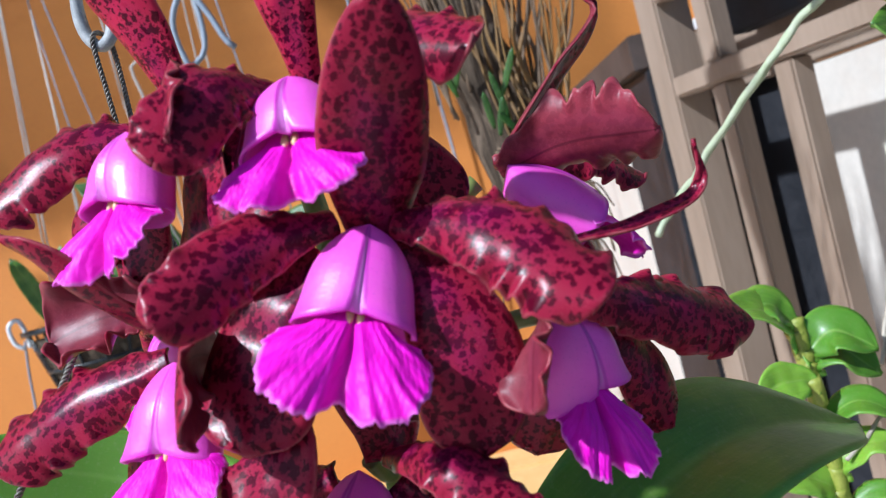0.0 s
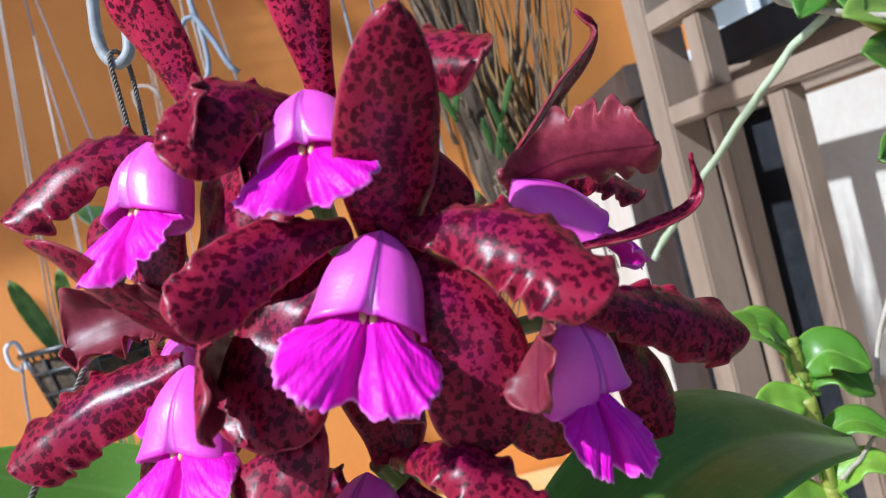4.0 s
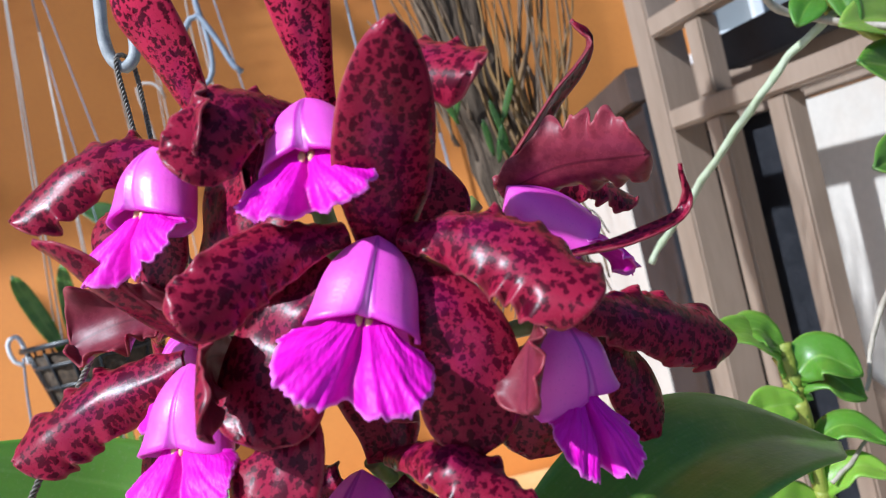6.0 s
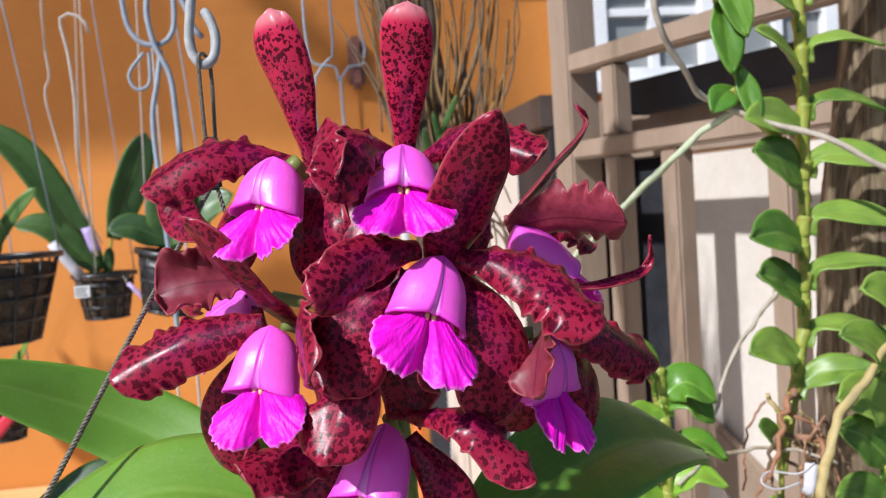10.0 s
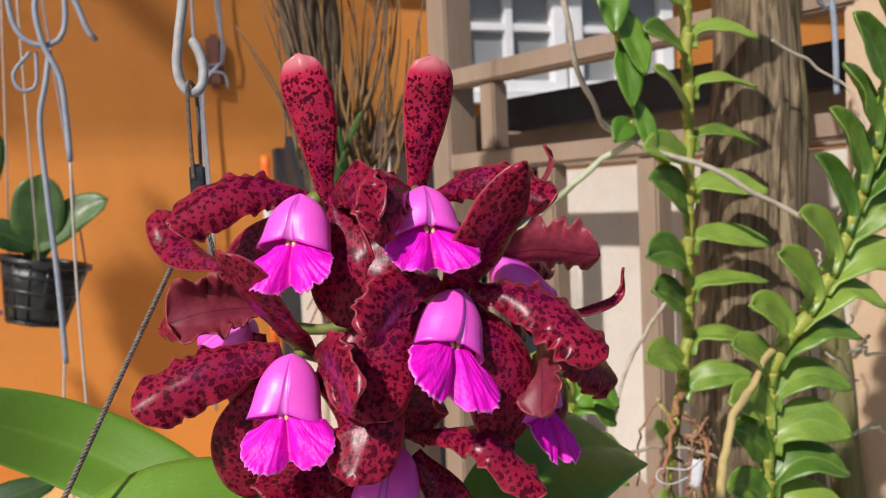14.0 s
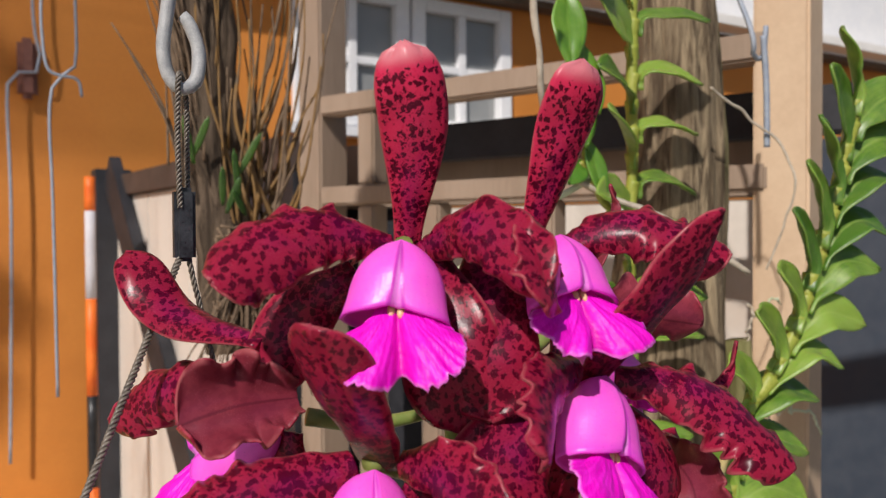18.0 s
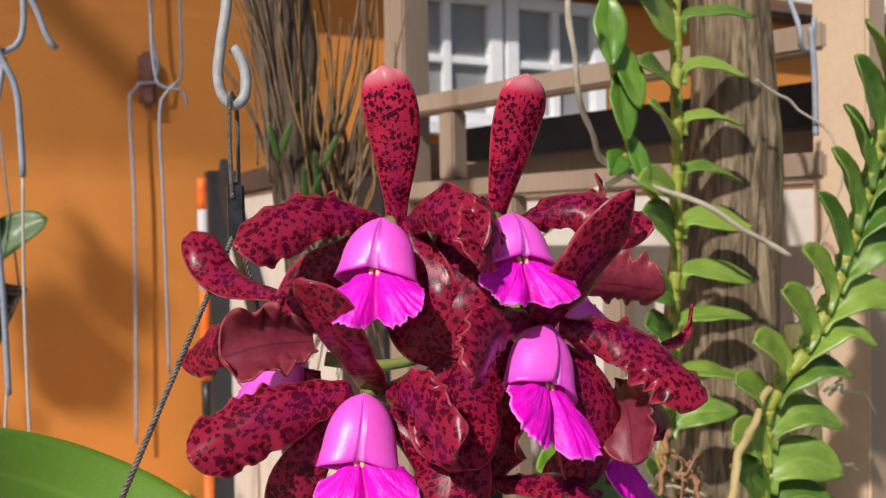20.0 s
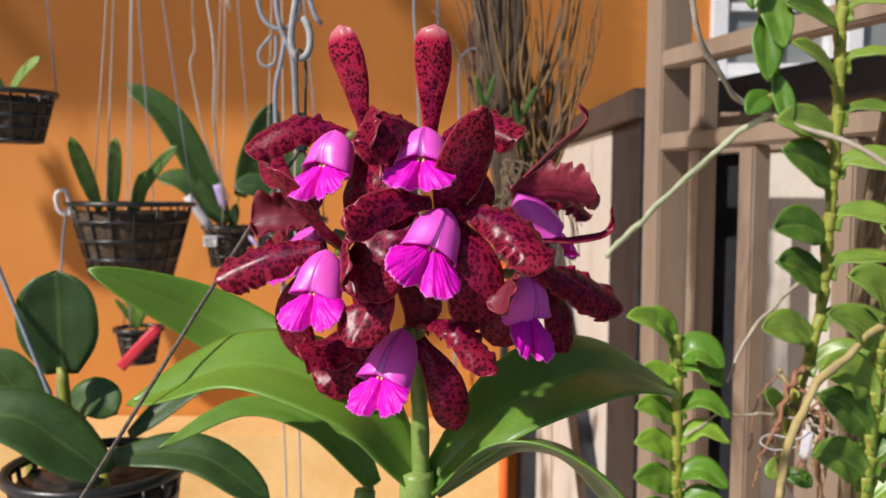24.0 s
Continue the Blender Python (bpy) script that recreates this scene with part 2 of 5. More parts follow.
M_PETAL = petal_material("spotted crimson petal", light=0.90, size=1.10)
# upright sepals: brighter ground, finer spots and the tip highlight painted on
M_DORSAL = petal_material("spotted crimson sepal with a painted tip highlight", bare=0.845, light=1.72, size=1.45, cover=0.335)
# brighter copy of the reverse below, with sunlight put into its colour
M_REV_LIT = petal_material("sunlit reverse of petal", True, 0.9)
M_REV = petal_material("dull maroon reverse of petal", True, 0.66)
M_HOOD = hood_material("lilac lip hood")
M_FAN = fan_material("magenta lip fan")
M_CREAM = plain("cream column", (0.76, 0.36, 0.26), (0.80, 0.56, 0.26), 300, 0.4)
M_PEDI = plain("pedicel green", (0.15, 0.22, 0.05), (0.24, 0.26, 0.07), 60, 0.4, c3=(0.16, 0.06, 0.04))
M_STEM = plain("flower stem green", (0.16, 0.28, 0.05), (0.30, 0.40, 0.10), 70, 0.42, 0.2)
M_BIGLEAF = leaf_material("broad orchid leaf", (0.070, 0.180, 0.014), (0.130, 0.255, 0.022), (0.19, 0.32, 0.05), 0.40)
M_BIGUNDER = leaf_material("orchid leaf underside", (0.075, 0.13, 0.025), (0.11, 0.18, 0.035), (0.2, 0.3, 0.09), 0.5)
M_VINE = leaf_material("bright vine leaf", (0.065, 0.150, 0.014), (0.21, 0.315, 0.044), (0.27, 0.37, 0.08), 0.40)
M_YOUNG = leaf_material("young bright leaf", (0.10, 0.23, 0.016), (0.23, 0.39, 0.035), (0.29, 0.44, 0.09), 0.38)
M_DARKLEAF = leaf_material("dark leaf", (0.024, 0.064, 0.010), (0.056, 0.118, 0.018), (0.11, 0.18, 0.04), 0.5)
M_VSTEM = plain("vine stem", (0.22, 0.27, 0.03), (0.36, 0.37, 0.06), 120, 0.5, 0.4, 0.001, c3=(0.30, 0.16, 0.05))
M_ROOT = plain("pale aerial root", (0.52, 0.46, 0.37), (0.36, 0.30, 0.23), 130, 0.8, 0.5, 0.0008, c3=(0.30, 0.22, 0.12))
M_GREENROOT = plain("green root", (0.42, 0.48, 0.28), (0.52, 0.55, 0.40), 120, 0.7, 0.4, 0.0008)
M_YROOT = plain("tan root", (0.50, 0.38, 0.14), (0.42, 0.34, 0.16), 120, 0.65, 0.4, 0.0008, c3=(0.30, 0.22, 0.08))
M_RUST = plain("rusty brown root", (0.36, 0.17, 0.09), (0.26, 0.12, 0.06), 120, 0.75, 0.4, 0.0008, c3=(0.40, 0.28, 0.20))
M_WALL = plain("orange painted wall", (0.54, 0.188, 0.026), (0.61, 0.228, 0.036), 3.0, 0.75, 0.15, 0.002, 30.0, c3=(0.48, 0.162, 0.022))
M_GALV = plain("galvanised hook", (0.28, 0.29, 0.30), (0.44, 0.44, 0.43), 260, 0.5, 0.5, 0.0006, c3=(0.22, 0.21, 0.20))
M_STEEL = plain("steel cable", (0.05, 0.042, 0.035), (0.24, 0.205, 0.165), 500, 0.4)
M_FERRULE = plain("worn dark ferrule", (0.012, 0.013, 0.016), (0.045, 0.048, 0.055), 150, 0.32, 0.4, 0.0006, c3=(0.45, 0.45, 0.46))
M_GREYWIRE = plain("grey coated wire", (0.22, 0.26, 0.33), (0.34, 0.37, 0.42), 90, 0.55)
M_STRING = plain("pale nylon string", (0.45, 0.40, 0.36), (0.55, 0.50, 0.44), 90, 0.5)
M_BLACK = plain("black plastic", (0.012, 0.012, 0.013), (0.03, 0.03, 0.032), 80, 0.34)
M_BARKMIX = plain("bark chips", (0.035, 0.024, 0.016), (0.15, 0.10, 0.06), 160, 0.9, 0.8, 0.004, c3=(0.24, 0.19, 0.13))
M_FENCE = plain("taupe painted wood", (0.255, 0.185, 0.130), (0.335, 0.250, 0.185), 14, 0.7, 0.25, 0.001, 12, c3=(0.27, 0.19, 0.135), stretch=(1, 1, 0.15))
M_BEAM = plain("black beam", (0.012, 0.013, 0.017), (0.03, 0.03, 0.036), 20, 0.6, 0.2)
M_CAP = plain("dark brown cap", (0.05, 0.036, 0.03), (0.085, 0.06, 0.05), 20, 0.65, 0.2)
M_CREAMWALL = plain("cream panel", (0.58, 0.53, 0.47), (0.68, 0.62, 0.55), 6, 0.75, 0.1, 0.001, 20, c3=(0.55, 0.46, 0.38))
M_TANPOST = plain("tan painted post", (0.52, 0.37, 0.24), (0.62, 0.46, 0.31), 10, 0.7, 0.2, 0.001, 14, c3=(0.48, 0.34, 0.22))
M_WHITE = plain("white paint", (0.74, 0.75, 0.77), (0.82, 0.82, 0.82), 8, 0.55)
M_BLUEPANEL = plain("blue-grey panel", (0.045, 0.06, 0.085), (0.07, 0.085, 0.11), 6, 0.6, 0.1)
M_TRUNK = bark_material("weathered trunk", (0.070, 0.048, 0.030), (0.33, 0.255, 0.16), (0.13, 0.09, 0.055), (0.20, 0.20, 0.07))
M_LOG = bark_material("hanging log bark", (0.045, 0.032, 0.022), (0.18, 0.13, 0.09), (0.09, 0.065, 0.04))
M_CANE = plain("dry yellow cane", (0.27, 0.145, 0.035), (0.17, 0.10, 0.045), 90, 0.7, 0.4, 0.001, c3=(0.12, 0.09, 0.06))
M_TWIG = plain("grey twig", (0.095, 0.062, 0.038), (0.23, 0.155, 0.095), 90, 0.85, 0.4, 0.001)
M_RED = plain("red tag", (0.60, 0.02, 0.04), (0.70, 0.04, 0.07), 50, 0.5)
M_ORANGEPLASTIC = plain("orange plastic", (0.80, 0.12, 0.01), (0.85, 0.20, 0.02), 30, 0.5)
M_LILAC = plain("lilac plastic label", (0.42, 0.30, 0.62), (0.52, 0.40, 0.70), 30, 0.6)
M_LABEL = plain("grey plant label", (0.55, 0.54, 0.58), (0.65, 0.63, 0.66), 30, 0.6)
M_GROUND = plain("paved ground", (0.20, 0.18, 0.15), (0.27, 0.24, 0.20), 3, 0.9, 0.4, 0.004, 30)
M_PAVE = plain("pale concrete paving", (0.52, 0.47, 0.40), (0.62, 0.57, 0.49), 3, 0.85, 0.3, 0.003, 30)
M_BROWNBLOCK = plain("brown wooden block", (0.16, 0.06, 0.045), (0.24, 0.10, 0.07), 60, 0.7, 0.3)
M_EAVE = plain("white painted eave boards", (0.72, 0.70, 0.66), (0.80, 0.78, 0.74), 8, 0.7, 0.2)
M_PLINTH = plain("pale ochre plinth", (0.70, 0.42, 0.15), (0.78, 0.52, 0.22), 6, 0.8, 0.2, c3=(0.6, 0.34, 0.12))
M_ROOF = plain("dark timber", (0.10, 0.07, 0.05), (0.15, 0.11, 0.08), 8, 0.8, 0.2)
M_TEAL = plain("teal plastic", (0.03, 0.20, 0.18), (0.05, 0.28, 0.25), 60, 0.5)


def glass_material():
    m = Mat("window glass", 0.05, 0.6)
    m.put("Base Color", m.mix(m.noise(m.coords(), 6.0, 3), (0.20, 0.215, 0.22), (0.31, 0.31, 0.30)))
    return m.m


M_GLASS = glass_material()

# ---- mesh helpers ----
ORIGIN = {}


def thing(name, at, label, category, group="", kind=""):
    ob = new(name)
    ob.location = at
    ob.empty_display_size = 0.02
    ORIGIN[ob] = Vector(at)
    return tagged(ob, label, category, group, kind)


def part(name, bm, material, parent=None, label="", smooth=True):
    """Links a bmesh, given in world metres, as one mesh under a thing or a part."""
    me = bpy.data.meshes.new(name)
    off = ORIGIN.get(parent, Vector())
    bm.transform(Matrix.Translation(-off))
    if smooth:
        for f in bm.faces:
            f.smooth = True
    bm.to_mesh(me)
    bm.free()
    for m in material if isinstance(material, (list, tuple)) else [material]:
        me.materials.append(m)
    ob = new(name, me)
    ob.parent = parent
    ORIGIN[ob] = off
    if label:
        tagged(ob, label)
    return ob


def V(*a):
    return Vector(a)


def spline(pts, n):
    """n + 1 places on a smooth curve through pts, evenly by length."""
    p = [Vector(q) for q in pts]
    if len(p) == 2:
        p.insert(1, (p[0] + p[1]) / 2)
    p = [p[0] * 2 - p[1]] + p + [p[-1] * 2 - p[-2]]
    fine = []
    for i in range(1, len(p) - 2):
        a, b, c, d = p[i - 1:i + 3]
        for k in range(24):
            t = k / 24
            fine.append(0.5 * (2 * b + (c - a) * t + (2 * a - 5 * b + 4 * c - d) * t * t + (3 * b - a - 3 * c + d) * t ** 3))
    fine.append(p[-2])
    acc = [0.0]
    for a, b in zip(fine, fine[1:]):
        acc.append(acc[-1] + (b - a).length)
    out, j = [], 0
    for k in range(n + 1):
        s = acc[-1] * k / n
        while j < len(acc) - 2 and acc[j + 1] < s:
            j += 1
        f = (s - acc[j]) / max(acc[j + 1] - acc[j], 1e-9)
        out.append(fine[j].lerp(fine[j + 1], min(max(f, 0), 1)))
    return out, acc[-1]


def tube(bm, pts, r0, r1=None, n=24, sides=8, wob=0.0, seed=0, cap=True, ridge=0.0):
    """A round bar along a smooth curve, tapering from r0 to r1."""
    r1 = r0 if r1 is None else r1
    line, length = spline(pts, n)
    rings, up = [], None
    for i, p in enumerate(line):
        t = (line[min(i + 1, n)] - line[max(i - 1, 0)]).normalized()
        if up is None:
            up = t.orthogonal().normalized()
        up = (up - t * up.dot(t)).normalized()
        side = t.cross(up)
        r = r0 + (r1 - r0) * i / n
        ring = []
        for k in range(sides):
            a = 2 * math.pi * k / sides
            q = r * (1 + wob * noise.noise(V(math.cos(a) * 1.3 + seed * 7.1, math.sin(a) * 1.3, i * 0.35)))
            if ridge:
                q *= 1 + ridge * math.sin(a * 5 + seed + 0.15 * i)
            ring.append(bm.verts.new(p + (up * math.cos(a) + side * math.sin(a)) * q))
        rings.append(ring)
    for a, b in zip(rings, rings[1:]):
        for k in range(sides):
            bm.faces.new((a[k], a[(k + 1) % sides], b[(k + 1) % sides], b[k]))
    if cap:
        bm.faces.new(rings[0][::-1])
        bm.faces.new(rings[-1])
    return bm


def bar(name, pts, r0, material, parent, r1=None, label="", **kw):
    return part(name, tube(bmesh.new(), pts, r0, r1, **kw), material, parent, label)


def box(bm, lo, hi, m=None, bevel=0.0):
    c = bmesh.new()
    bmesh.ops.create_cube(c, size=1.0)
    for v in c.verts:
        v.co = V(*[(a + b) / 2 + (b - a) * x for a, b, x in zip(lo, hi, v.co)])
    if bevel:
        bmesh.ops.bevel(c, geom=c.edges[:], offset=bevel, segments=2, affect="EDGES", clamp_overlap=True)
    if m is not None:
        c.transform(m)
    base = [bm.verts.new(v.co) for v in c.verts]
    c.verts.index_update()
    for f in c.faces:
        bm.faces.new([base[v.index] for v in f.verts])
    c.free()
    return bm


def slab(name, lo, hi, material, parent=None, m=None, bevel=0.002, label=""):
    return part(name, box(bmesh.new(), lo, hi, m, bevel), material, parent, label, smooth=False)


def blade(bm, pts, width, normal, shape, nu=26, nv=10, cup=0.0, frill=0.0, waves=3.0, twist=0.0, thick=0.0011, seed=0, fold=0.0, roll=0.0, gran=0.0, clasp=0.0, teeth=0.0, tip=0.0, crimp=0.0):
    """A petal or leaf: a curved sheet with thickness along a smooth middle line. shape(v) is the half width's share at v;
    cup lifts both rims towards the front, roll bends them further, fold makes a keel, frill waves the rims."""
    line, length = spline(pts, nu)
    rnd = random.Random(seed)
    ph = [rnd.uniform(0, 6.28) for _ in range(4)]
    ox, oy = rnd.uniform(0, 5), rnd.uniform(0, 5)
    hint = Vector(normal).normalized()
    grid, data, nrm = [], [], []
    for i, p in enumerate(line):
        v = i / nu
        t = (line[min(i + 1, nu)] - line[max(i - 1, 0)]).normalized()
        n = (hint - t * hint.dot(t)).normalized()
        if twist:
            n = Matrix.Rotation(twist * v, 3, t) @ n
        w = t.cross(n).normalized()
        p = p - n * (tip * max(0, v - 0.78) ** 2 / 0.0484)
        half = width / 2 * shape(v)
        row, drow = [], []
        for j in range(nv + 1):
            u = 2 * j / nv - 1
            au = abs(u)
            lift = cup * half * u * u + (fold + clasp * max(0, 1 - v * 2.6)) * half * au + roll * half * au ** 4
            side = 1 if u > 0 else -1
            env = min(1.0, v * 4) * au ** 4.5
            pa, pb = (ph[0], ph[2]) if side > 0 else (ph[1], ph[3])
            vv = v + 0.05 * math.sin(9 * v + pb)
            wave = math.sin(waves * 6.283 * vv + pa) + 0.55 * math.sin(waves * 1.7 * 6.283 * vv + pb) + 0.12 * math.sin(waves * 3.1 * 6.283 * vv + pa * 2)
            lift += frill * width * wave * env
            ruffle = math.sin(waves * 13.2 * vv + 2 * pb) * (0.6 + 0.4 * math.sin(7 * vv + pa))
            lift += crimp * width * ruffle * min(1.0, v * 5) * (1 - 0.7 * max(0, v - 0.8) / 0.2) * au ** 5
            bite = 1 + (frill * 0.7 + teeth) * (math.sin(waves * 6.283 * vv + pa + 1.2) + 0.35 * math.sin(waves * 1.7 * 6.283 * vv + pb)) * au ** 2 * min(1.0, v * 4) + crimp * 0.36 * math.sin(waves * 13.2 * vv + 2 * pb + 1.0) * au ** 6
            lift += gran * width * noise.noise(V(u * 2 + ox, v * 5, oy))
            row.append(p + w * (u * half * bite) + n * lift)
            drow.append((u * half + ox, v * length + oy, (u + 1) / 2, v))
        grid.append(row)
        data.append(drow)
    uvm = bm.loops.layers.uv.get("metres") or bm.loops.layers.uv.new("metres")
    uvs = bm.loops.layers.uv.get("shape") or bm.loops.layers.uv.new("shape")
    norms = []
    for i in range(nu + 1):
        nr = []
        for j in range(nv + 1):
            a = grid[min(i + 1, nu)][j] - grid[max(i - 1, 0)][j]
            b = grid[i][min(j + 1, nv)] - grid[i][max(j - 1, 0)]
            c = b.cross(a)
            nr.append(c.normalized() if c.length > 1e-12 else hint)
        norms.append(nr)
    sheets = []
    for s in (0.5, -0.5):
        sheets.append([[bm.verts.new(grid[i][j] - norms[i][j] * (s * thick * (1 - 0.55 * (2 * j / nv - 1) ** 4))) for j in range(nv + 1)] for i in range(nu + 1)])

    def quad(q, d, mat):
        try:
            f = bm.faces.new(q)
        except ValueError:
            return
        f.material_index = mat
        for l, e in zip(f.loops, d):
            l[uvm].uv, l[uvs].uv = e[:2], e[2:]

    for i in range(nu):
        for j in range(nv):
            d = (data[i][j], data[i][j + 1], data[i + 1][j + 1], data[i + 1][j])
            ij = ((i, j), (i, j + 1), (i + 1, j + 1), (i + 1, j))
            quad([sheets[1][a][b] for a, b in ij], d, 0)
            quad([sheets[0][a][b] for a, b in ij][::-1], d[::-1], 1)
    rim = [(0, j) for j in range(nv)] + [(i, nv) for i in range(nu)] + [(nu, j) for j in range(nv, 0, -1)] + [(i, 0) for i in range(nu, 0, -1)]
    for a, b in zip(rim, rim[1:] + rim[:1]):
        d = (data[a[0]][a[1]], data[b[0]][b[1]])
        quad((sheets[1][b[0]][b[1]], sheets[1][a[0]][a[1]], sheets[0][a[0]][a[1]], sheets[0][b[0]][b[1]]), (d[1], d[0], d[0], d[1]), 0)
    return bm


def sepal_shape(v):
    # broadest past the middle, with a blunt tip
    return max(0.02, (0.40 + 0.60 * math.sin(min(v / 0.62, 1) * 1.5708) ** 1.6) * max(0.0, 1 - max(0, (v - 0.6) / 0.4) ** 3.4) ** 0.5)


def paddle_shape(v):
    # a narrow foot that widens to a blunt round end
    return max(0.02, (0.40 + 0.60 * math.sin(min(v / 0.74, 1) * 1.5708) ** 1.9) * max(0.0, 1 - max(0, (v - 0.72) / 0.28) ** 3.2) ** 0.5)


def petal_shape(v):
    return max(0.03, (0.36 + 0.64 * math.sin(min(v / 0.6, 1) * 1.5708) ** 1.3) * max(0.0, 1 - max(0, (v - 0.74) / 0.26) ** 3.4) ** 0.55 * (1 - 0.10 * v * v))


def pointed_shape(v):
    # broadest at the middle, drawn out to a narrow tip
    return max(0.04, (0.50 + 0.50 * math.sin(min(v / 0.5, 1) * 1.5708) ** 1.3) * max(0.0, 1 - max(0, (v - 0.42) / 0.58) ** 2.3) ** 0.62)


def trough_shape(v):
    # nearly as broad at the foot as in the middle
    return max(0.03, (0.66 + 0.34 * math.sin(min(v / 0.55, 1) * 1.5708)) * max(0.0, 1 - max(0, (v - 0.62) / 0.38) ** 3.0) ** 0.5)


def curl_shape(v):
    return max(0.03, (0.45 + 0.55 * math.sin(min(v / 0.5, 1) * 1.5708)) * max(0.0, 1 - max(0, (v - 0.45) / 0.55) ** 1.6) ** 0.8)


def leaf_shape(v):
    return max(0.02, (0.22 + 0.78 * math.sin(min(v / 0.5, 1) * 1.5708)) * max(0.0, 1 - max(0, (v - 0.45) / 0.55) ** 2.4) ** 0.75)


def clasp_shape(v):
    # a narrow sheathing foot, then a long oval blade
    return max(0.03, (0.34 + 0.66 * math.sin(min(max(v - 0.12, 0) / 0.42, 1) * 1.5708) ** 1.3) * max(0.0, 1 - max(0, (v - 0.42) / 0.58) ** 2.4) ** 0.80)


def oval_shape(v):
    return max(0.03, (0.4 + 0.6 * math.sin(min(v / 0.45, 1) * 1.5708)) * max(0.0, 1 - max(0, (v - 0.5) / 0.5) ** 3) ** 0.6)

# ---- the setting ----
ground = slab("ground", (-400, -400, -0.3), (400, 400, 0.0), M_GROUND, bevel=0)
tagged(ground, "grey-brown paved ground far below the hanging plants", "ground", kind="structure")
WALL_Y = 2.38
wall_back = part("wall_back", box(box(box(box(bmesh.new(), (-5, WALL_Y, 0), (0.80, WALL_Y + 0.15, 4.8)), (1.60, WALL_Y, 0), (5, WALL_Y + 0.15, 4.8)), (0.80, WALL_Y, 0), (1.60, WALL_Y + 0.15, 1.79)), (0.80, WALL_Y, 2.22), (1.60, WALL_Y + 0.15, 4.8)), M_WALL, smooth=False)
tagged(wall_back, "warm orange painted house wall with soft stains", "wall", kind="structure")
EAVE_Z = 3.60


def build_eave():
    """An unseen open slatted eave added high over the wall to half-shade it, its slats along the wall on three rafters.
    """
    bm = bmesh.new()
    for k in range(35):
        y = 0.815 + 0.045 * k
        box(bm, (-5, y, EAVE_Z), (-1.28 + (y - 0.815) * 1.205, y + 0.016, EAVE_Z + 0.010))
        # further along the slats stand closer, to deepen the shade on the wall
        box(bm, (-5, y + 0.027, EAVE_Z), (-2.24 + (y - 0.815) * 1.205, y + 0.034, EAVE_Z + 0.006))
    for x in (-4.2, -3.0, -1.7):
        box(bm, (x, 0.90, EAVE_Z + 0.010), (x + 0.045, WALL_Y - 0.003, EAVE_Z + 0.10))
    return part("shade_slats", bm, M_EAVE, smooth=False)


roof = build_eave()
tagged(roof, "unseen slatted eave added to half-shade the orange wall", "eave", kind="structure")

# pale paving added out of view, to bounce light up onto the wall
pave = slab("bounce_paving", (-5, -1.5, 0.0), (0.25, 2.19, 0.02), M_PAVE, bevel=0.004)
tagged(pave, "unseen pale paving added to bounce light onto the wall", "paving", kind="structure")
plinth = slab("plinth", (-5, 2.20, 0), (0.18, WALL_Y - 0.003, 0.745), M_PLINTH, bevel=0.01)
tagged(plinth, "pale ochre plinth along the foot of the wall", "plinth", kind="structure")


def build_window():
    w = thing("window_1", (1.2, WALL_Y, 1.79), "white casement window with small grey panes", "window", kind="structure")
    y0, y1 = WALL_Y - 0.02, WALL_Y + 0.06
    for x0, x1 in ((0.80, 1.195), (1.205, 1.60)):
        for lo, hi in (((x0, 1.79), (x0 + 0.05, 2.22)), ((x1 - 0.05, 1.79), (x1, 2.22)), ((x0 + 0.05, 1.79), (x1 - 0.05, 1.83)), ((x0 + 0.05, 2.18), (x1 - 0.05, 2.22))):
            slab("window_frame", (lo[0], y0, lo[1]), (hi[0], y1, hi[1]), M_WHITE, w, bevel=0.004)
        xm = (x0 + x1) / 2
        slab("muntin", (xm - 0.014, y0 + 0.01, 1.83), (xm + 0.014, y1, 2.18), M_WHITE, w)
        for k, (a, b) in enumerate(((x0 + 0.05, xm - 0.014), (xm + 0.014, x1 - 0.05))):
            slab("muntin", (a, y0 + 0.012, 1.985), (b, y1, 2.01), M_WHITE, w)
            for z0, z1 in ((1.83, 1.985), (2.01, 2.18)):
                slab("pane", (a, y0 + 0.035, z0), (b, y0 + 0.041, z1), M_GLASS, w, bevel=0)
    slab("window_sill", (0.77, y0 - 0.03, 1.755), (1.63, y0 + 0.03, 1.785), M_WHITE, w)


build_window()
fascia = thing("fascia", (1.6, WALL_Y - 0.1, 2.24), "white painted eave board with a brown edge", "trim", kind="structure")
slab("board", (0.92, WALL_Y - 0.06, 2.26), (5, WALL_Y - 0.005, 2.60), M_WHITE, fascia)
slab("edge", (0.92, WALL_Y - 0.075, 2.235), (5, WALL_Y - 0.005, 2.258), M_ROOF, fascia)

# board added mostly out of view to shade the top of the window
slab("shade_soffit", (0.35, 2.20, 2.262), (5, WALL_Y - 0.077, 2.30), M_EAVE, fascia)

# low screen of cream panels under a dark cap, running back to the wall
SCREEN = Matrix.Translation((0.325, 1.19, 0)) @ Matrix.Rotation(radians(2.0), 4, "Z")
screen = thing("panel_screen", (0.325, 1.19, 0), "cream panel screen with a dark brown cap rail", "screen", kind="structure")
slab("cap", (-0.02, 0.0, 1.555), (0.025, 1.12, 1.605), M_CAP, screen, SCREEN)
slab("end_post", (-0.055, 1.07, 0), (0.03, 1.13, 1.625), M_BEAM, screen, SCREEN)
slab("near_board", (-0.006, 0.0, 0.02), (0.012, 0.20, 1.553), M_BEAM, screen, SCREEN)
for k in range(3):
    slab("panel", (-0.006, 0.205 + k * 0.29, 0.02), (0.012, 0.49 + k * 0.29, 1.553), M_CREAMWALL, screen, SCREEN)
